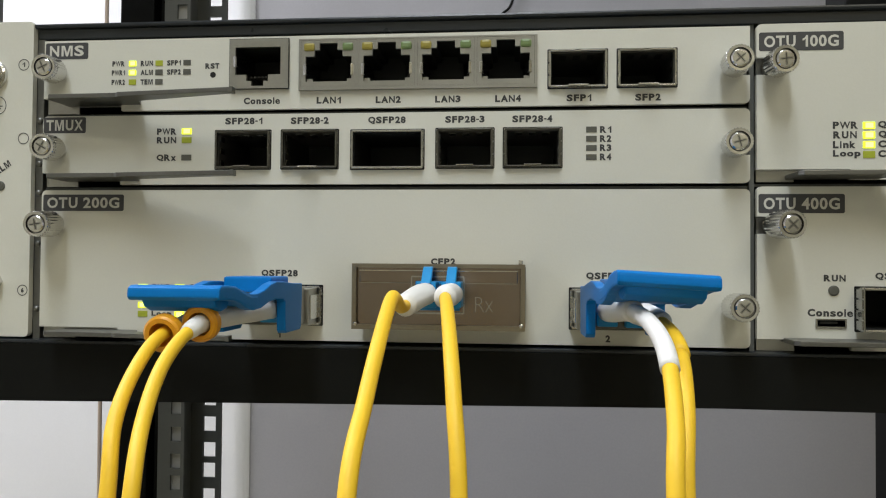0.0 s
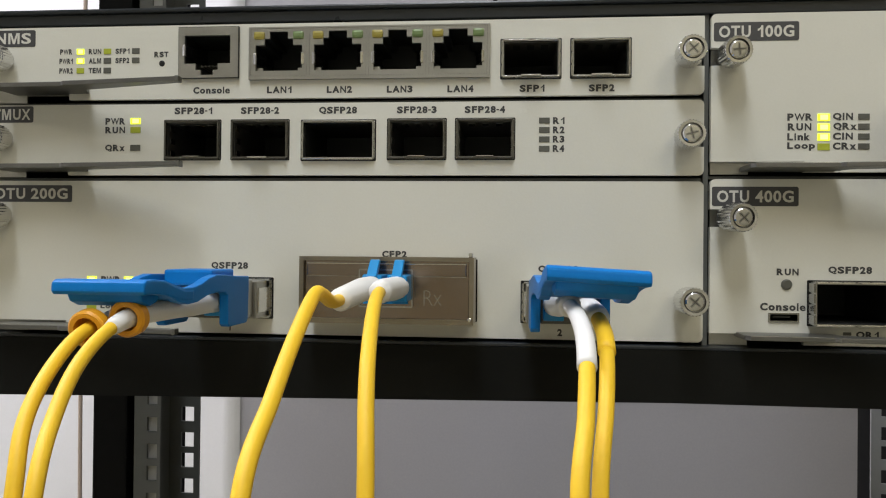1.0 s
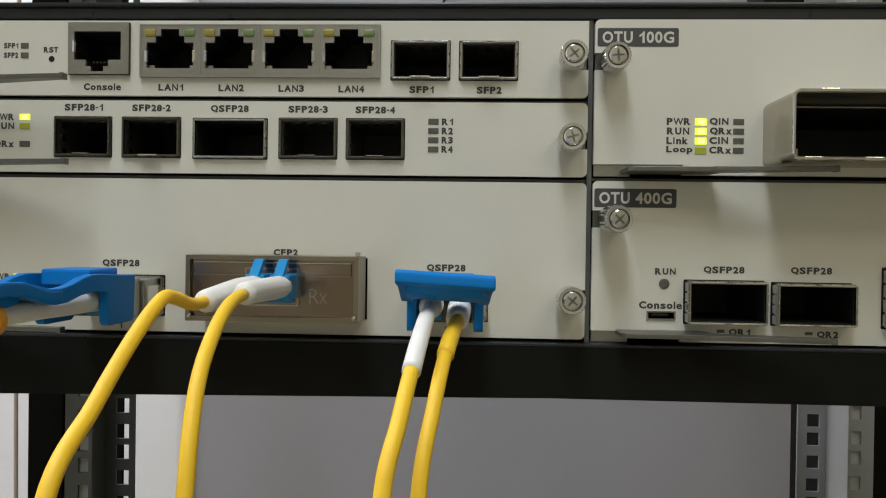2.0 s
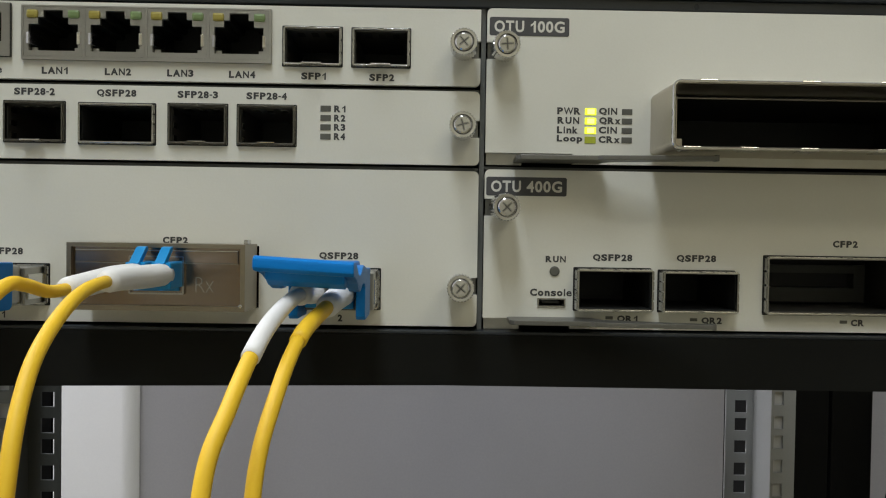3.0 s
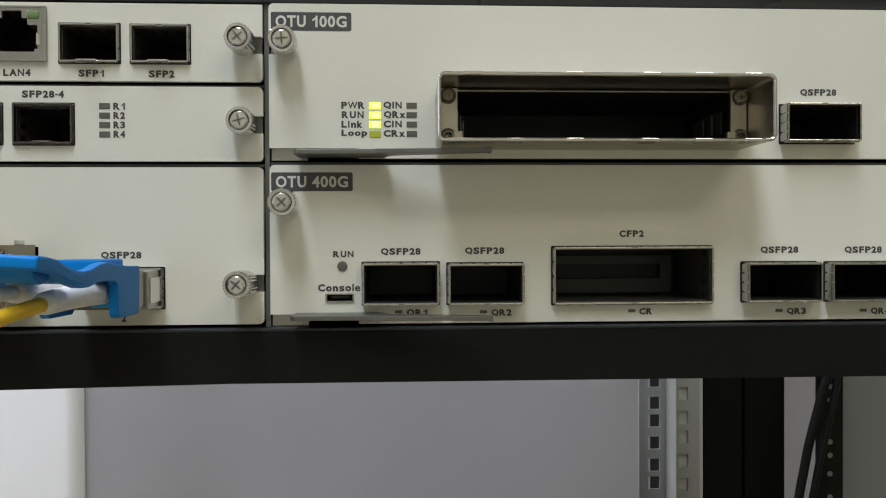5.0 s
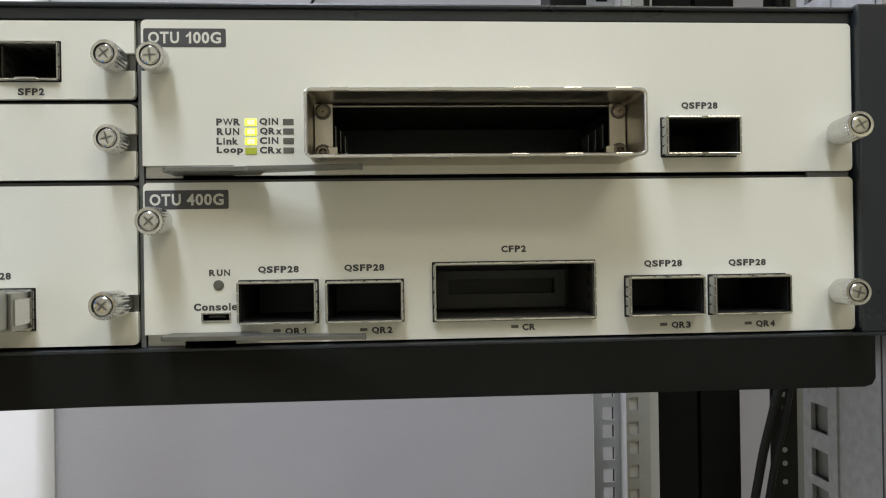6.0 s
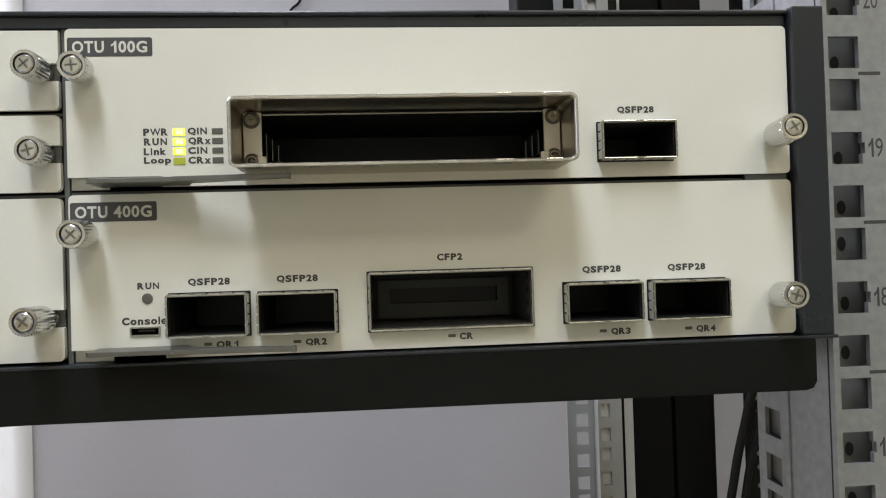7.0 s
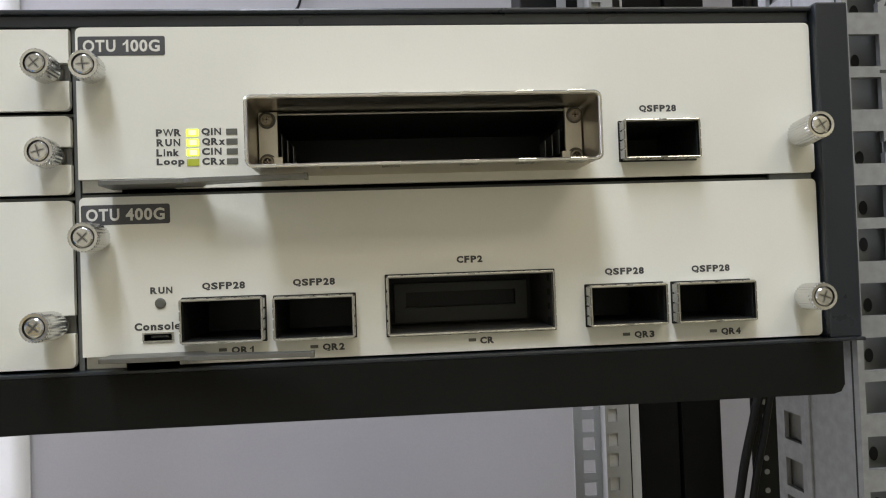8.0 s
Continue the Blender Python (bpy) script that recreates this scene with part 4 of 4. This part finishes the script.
# ---- plug-in modules and their cords ----
def pull_tab_module(x, label, rise=0.0, sway=0.0, roll=0.0):
    """A pluggable transceiver: steel nose, and a blue latch of two hooked, bent arms that join in a thick pull tab."""
    ob = thing("transceiver", x, 0, 14.0, label, "transceiver", "blue-latched transceivers")
    body = part("body", boxes((-9.0, 9.0, -9.5, 20, -4.6, 4.6), bevel=0.25), JACK, ob, "bare metal module body")
    part("nose", boxes((-8.2, 8.2, -14.0, -9.5, -4.2, 5.2), bevel=0.7), JACK, body)
    part("side_spring", boxes((8.6, 9.4, -8.6, -1.0, -3.2, 3.0), bevel=0.15), STEEL, body)
    part("side_spring", boxes((-9.4, -8.6, -8.6, -1.0, -3.2, 3.0), bevel=0.15), STEEL, body)
    # dark steel here is the shade on the metal, put into the colour
    part("port_block", boxes((-6.0, 6.0, -19.5, -13.5, -3.6, 3.6), bevel=0.3), LINER, body, "duplex fibre socket, darkened for the shade on its metal")

    def bent(bm):
        # the free end of the latch is pulled up, aside and a little askew
        for v in bm.verts:
            f = max(0.0, (-v.co.y - 24) / 41)
            v.co.z += (rise - roll * v.co.x) * f
            v.co.x += sway * f
        return bm

    top = [(-13.4, 6.1), (-21, 6.3), (-28, 6.8), (-33, 6.9), (-37, 6.3), (-41, 5.2), (-45, 4.6), (-49, 4.6), (-53, 5.4), (-57, 6.2), (-60, 6.3)]
    low = [(-60, 4.3), (-56, 3.5), (-51, 1.9), (-47, 1.3), (-43, 1.5), (-38, 2.6), (-33, 3.0), (-28.4, 2.9), (-26.8, 2.2), (-26.6, -4.4), (-25.6, -5.1), (-14.8, -5.1), (-13.8, -4.4), (-13.4, 3.0)]
    for s in (-1, 1):
        part("latch_arm", bent(prism(top + low, *sorted((s * 6.4, s * 8.5)), bevel=0.28)), BLUE, ob)
    outline = [(-45, 4.2), (-49, 4.3), (-53, 5.2), (-57, 6.3), (-61, 6.6), (-64.2, 6.6), (-65.2, 6.1), (-65.4, 4.5), (-64.8, 3.9), (-61, 3.9), (-57, 3.5), (-52, 2.4), (-48, 2.0), (-45, 2.0)]
    part("pull_tab", bent(prism(outline, -8.6, 8.6, bevel=0.5)), BLUE, ob, "blue plastic pull tab")
    grip = [(-56, 3.9), (-63.5, 4.2), (-62.5, 2.6), (-60, 1.7), (-57, 2.2)]
    part("grip_ridge", bent(prism(grip, -6.9, 6.9, bevel=0.45)), BLUE, ob)
    part("cross_bar", boxes((-4.6, 6.5, -31.0, -18.0, 4.4, 7.9), bevel=0.6), BLUE, ob)
    return ob


pull_tab_module(38.5, "pluggable transceiver with blue pull tab, fibres plugged in", rise=0.2)
pull_tab_module(123.2, "pluggable transceiver with raised blue pull tab, fibres plugged in", rise=3.3, sway=1.6, roll=0.055)

cfp = thing("transceiver", 80.5, 0, 9.0, "wide nickel-plated transceiver with engraved letters and two fibres", "transceiver")
w, h, f = 21.2, 16.1, -13.0
part("body", boxes((-20.2, 20.2, f + 1.2, 25, 0.5, h - 0.5), bevel=0.3), MODULE, cfp)
frame_bm = sheet(-w, w, 0, h, f, f + 12.0, [(-w + 1.1, w - 1.1, 1.2, h - 1.0)])
part("bezel_frame", frame_bm, BROWN, cfp, "brownish metal frame")
part("upper_strip", boxes((-19.4, 19.4, f + 0.5, f + 1.4, 11.4, 14.4), bevel=0.25), MODULE, cfp)
# brighter lines added as the highlights along the strip's edges
part("strip_highlight", boxes((-19.4, 19.4, f + 0.42, f + 0.9, 14.3, 14.55), bevel=0.08), STEEL, cfp, "brighter steel line for the highlight on the upper edge")
part("strip_highlight", boxes((-19.4, 19.4, f + 0.46, f + 0.9, 11.3, 11.48), bevel=0.06), CAGE, cfp)
part("socket_frame", sheet(-6.6, 6.6, 3.9, 13.2, f + 0.3, f + 1.6, [(-6.2, 6.2, 4.3, 12.8)], r=0.4), CAGE, cfp)
part("socket_well", boxes((-6.2, 6.2, f + 0.9, f + 1.5, 4.3, 12.8)), MODULE, cfp)
part("duplex_socket", sheet(-5.4, 5.4, 4.8, 11.9, f + 0.2, f + 1.4, [(-4.9, -0.5, 6.0, 11.2), (0.5, 4.9, 6.0, 11.2)]), LC_BLUE, cfp, "blue duplex fibre socket")
letters(cfp, "Rx", 11.3, 6.3, 4.4, 3.7, CAGE, f + 1.14, name="engraved_letters", weight=-0.02)
letters(cfp, "Tx", -11.3, 6.3, 4.4, 3.7, CAGE, f + 1.14, name="engraved_letters", weight=-0.02)
for sx in (-20.25, 20.25):
    part("frame_screw", lathe(bmesh.new(), [(f + 0.1, 0.55), (f - 0.35, 0.5), (f - 0.45, 0.3)], 14, sx, 1.3), STEEL, cfp)
part("release_lug", boxes((w - 1.6, w - 0.5, f + 5, f + 8, h, h + 1.1), bevel=0.2), STEEL, cfp)


def cord(path, boot_to, sleeve_to, label, ring=None, latch=False, boot_r=2.6, jacket_r=1.17, sleeve=None, thin=0.15):
    """A fibre patch cord: blue plug, white boot and yellow jacket along one smooth path, hanging to the floor."""
    x, y, z = path[0]
    ob = thing("fibre_patch_cord", x, y, z, label, "patch cord", "yellow fibre patch cords")
    o = Vector(path[0])
    pts = [Vector(p) - o for p in path]
    last = pts[-1]
    pts += [last + Vector(q) for q in ((0.4, -4.5, -22), (0.8, -6.5, -60), (1, -7, -160), (1, -7, -500))]
    pts += [Vector((last.x + 2, last.y - 8, FLOOR_Z - z + 40)), Vector((last.x + 10, last.y - 40, FLOOR_Z - z + 1.3)), Vector((last.x + 30, last.y - 160, FLOOR_Z - z + 1.3))]
    line = smooth_path(pts, 9)
    run = [0.0]
    for p, q in zip(line, line[1:]):
        run.append(run[-1] + (q - p).length)

    def cut(a, b):
        return [p for p, r in zip(line, run) if a <= r <= b]

    body = part("plug", boxes((-2.3, 2.3, -7.0, 3.0, -3.2, 2.9), bevel=0.35), LC_BLUE, ob, "blue fibre plug")
    if latch:
        part("plug_latch", prism([(-8.2, 2.6), (-3.6, 6.3), (-2.4, 6.5), (-1.9, 5.9), (-2.5, 5.3), (-6.0, 2.4)], -1.15, 1.15, bevel=0.22), LC_BLUE, body, "blue plug latch")
    boot = cut(4.0, boot_to)
    n = len(boot)
    taper = [boot_r * (1.0 - thin * max(0.0, (i / max(1, n - 1) - 0.35) / 0.65)) * (0.86 if i == n - 1 else 1.0) for i in range(n)]
    part("boot", tube(bmesh.new(), boot, taper, 20), WHITE, ob, "white plastic boot", smooth=True)
    start = boot_to
    if sleeve:
        start = sleeve_to
        part("sleeve", tube(bmesh.new(), cut(boot_to - 1.5, sleeve_to), jacket_r * 1.22, 18), WHITE if sleeve == "white" else YELLOW, ob, sleeve + " sleeve", smooth=True)
    part("jacket", tube(bmesh.new(), cut(start - 2.0, 1e9), jacket_r, 18), YELLOW, ob, "yellow cable jacket", smooth=True)
    if ring:
        k = min(range(len(run)), key=lambda i: abs(run[i] - ring))
        ahead = (line[k + 1] - line[k - 1]).normalized()
        turn = ahead.to_track_quat("Y", "Z").to_matrix()
        bm = lathe(bmesh.new(), [(-1.3, 2.2), (-1.3, 3.0), (-0.9, 3.4), (0.9, 3.4), (1.3, 3.0), (1.3, 2.2), (-1.3, 2.2)], 40)
        bmesh.ops.transform(bm, matrix=Matrix.Translation(line[k]) @ turn.to_4x4(), verts=bm.verts)
        part("ring", bm, ORANGE, ob, "orange plastic ring")
    return ob


cord([(35.4, -15.5, 14.2), (35.6, -30, 14.4), (36.2, -48, 13.8), (36.4, -64, 12.2), (37.4, -75, 8.0), (39.2, -85, 1.0), (41.6, -91, -8.5)], 44, 0, "yellow fibre patch cord with white boot and orange ring", ring=48, thin=0.42)
cord([(41.8, -15.5, 14.2), (42.2, -30, 14.6), (42.0, -48, 14.4), (42.0, -64, 13.3), (42.4, -76, 8.6), (44.2, -86, 1.5), (47.2, -95, -7.5)], 52, 0, "yellow fibre patch cord with white boot and orange ring", ring=46, thin=0.42)
cord([(78.6, -13.5, 18.0), (78.4, -30, 18.0), (78.1, -46, 17.2), (78.3, -57, 17.0), (78.7, -66, 18.8), (78.9, -72, 19.0), (79.0, -82, 14.0), (79.0, -93, 6.5), (79.3, -105, -2.5)], 38, 0, "yellow fibre patch cord with white boot, sharply bent", latch=True)
cord([(84.4, -13.5, 18.0), (84.8, -30, 18.2), (85.8, -50, 18.6), (87.6, -66, 17.2), (89.4, -80, 12.0), (90.6, -88, 5.5), (91.8, -94, -5.5)], 40, 0, "yellow fibre patch cord with white boot", latch=True)
cord([(120.0, -15.5, 14.4), (120.6, -30, 15.4), (121.3, -46, 16.4), (121.5, -64, 15.6), (121.2, -80, 12.4), (120.0, -92, 5.0), (118.6, -99, -4.0)], 36, 70, "yellow fibre patch cord with long white sleeve", sleeve="white")
cord([(126.4, -15.5, 14.2), (126.6, -34, 14.6), (126.5, -52, 13.9), (125.4, -70, 11.4), (124.0, -81, 4.5), (122.4, -88, -7.0)], 36, 57, "yellow fibre patch cord with yellow sleeve", sleeve="yellow")
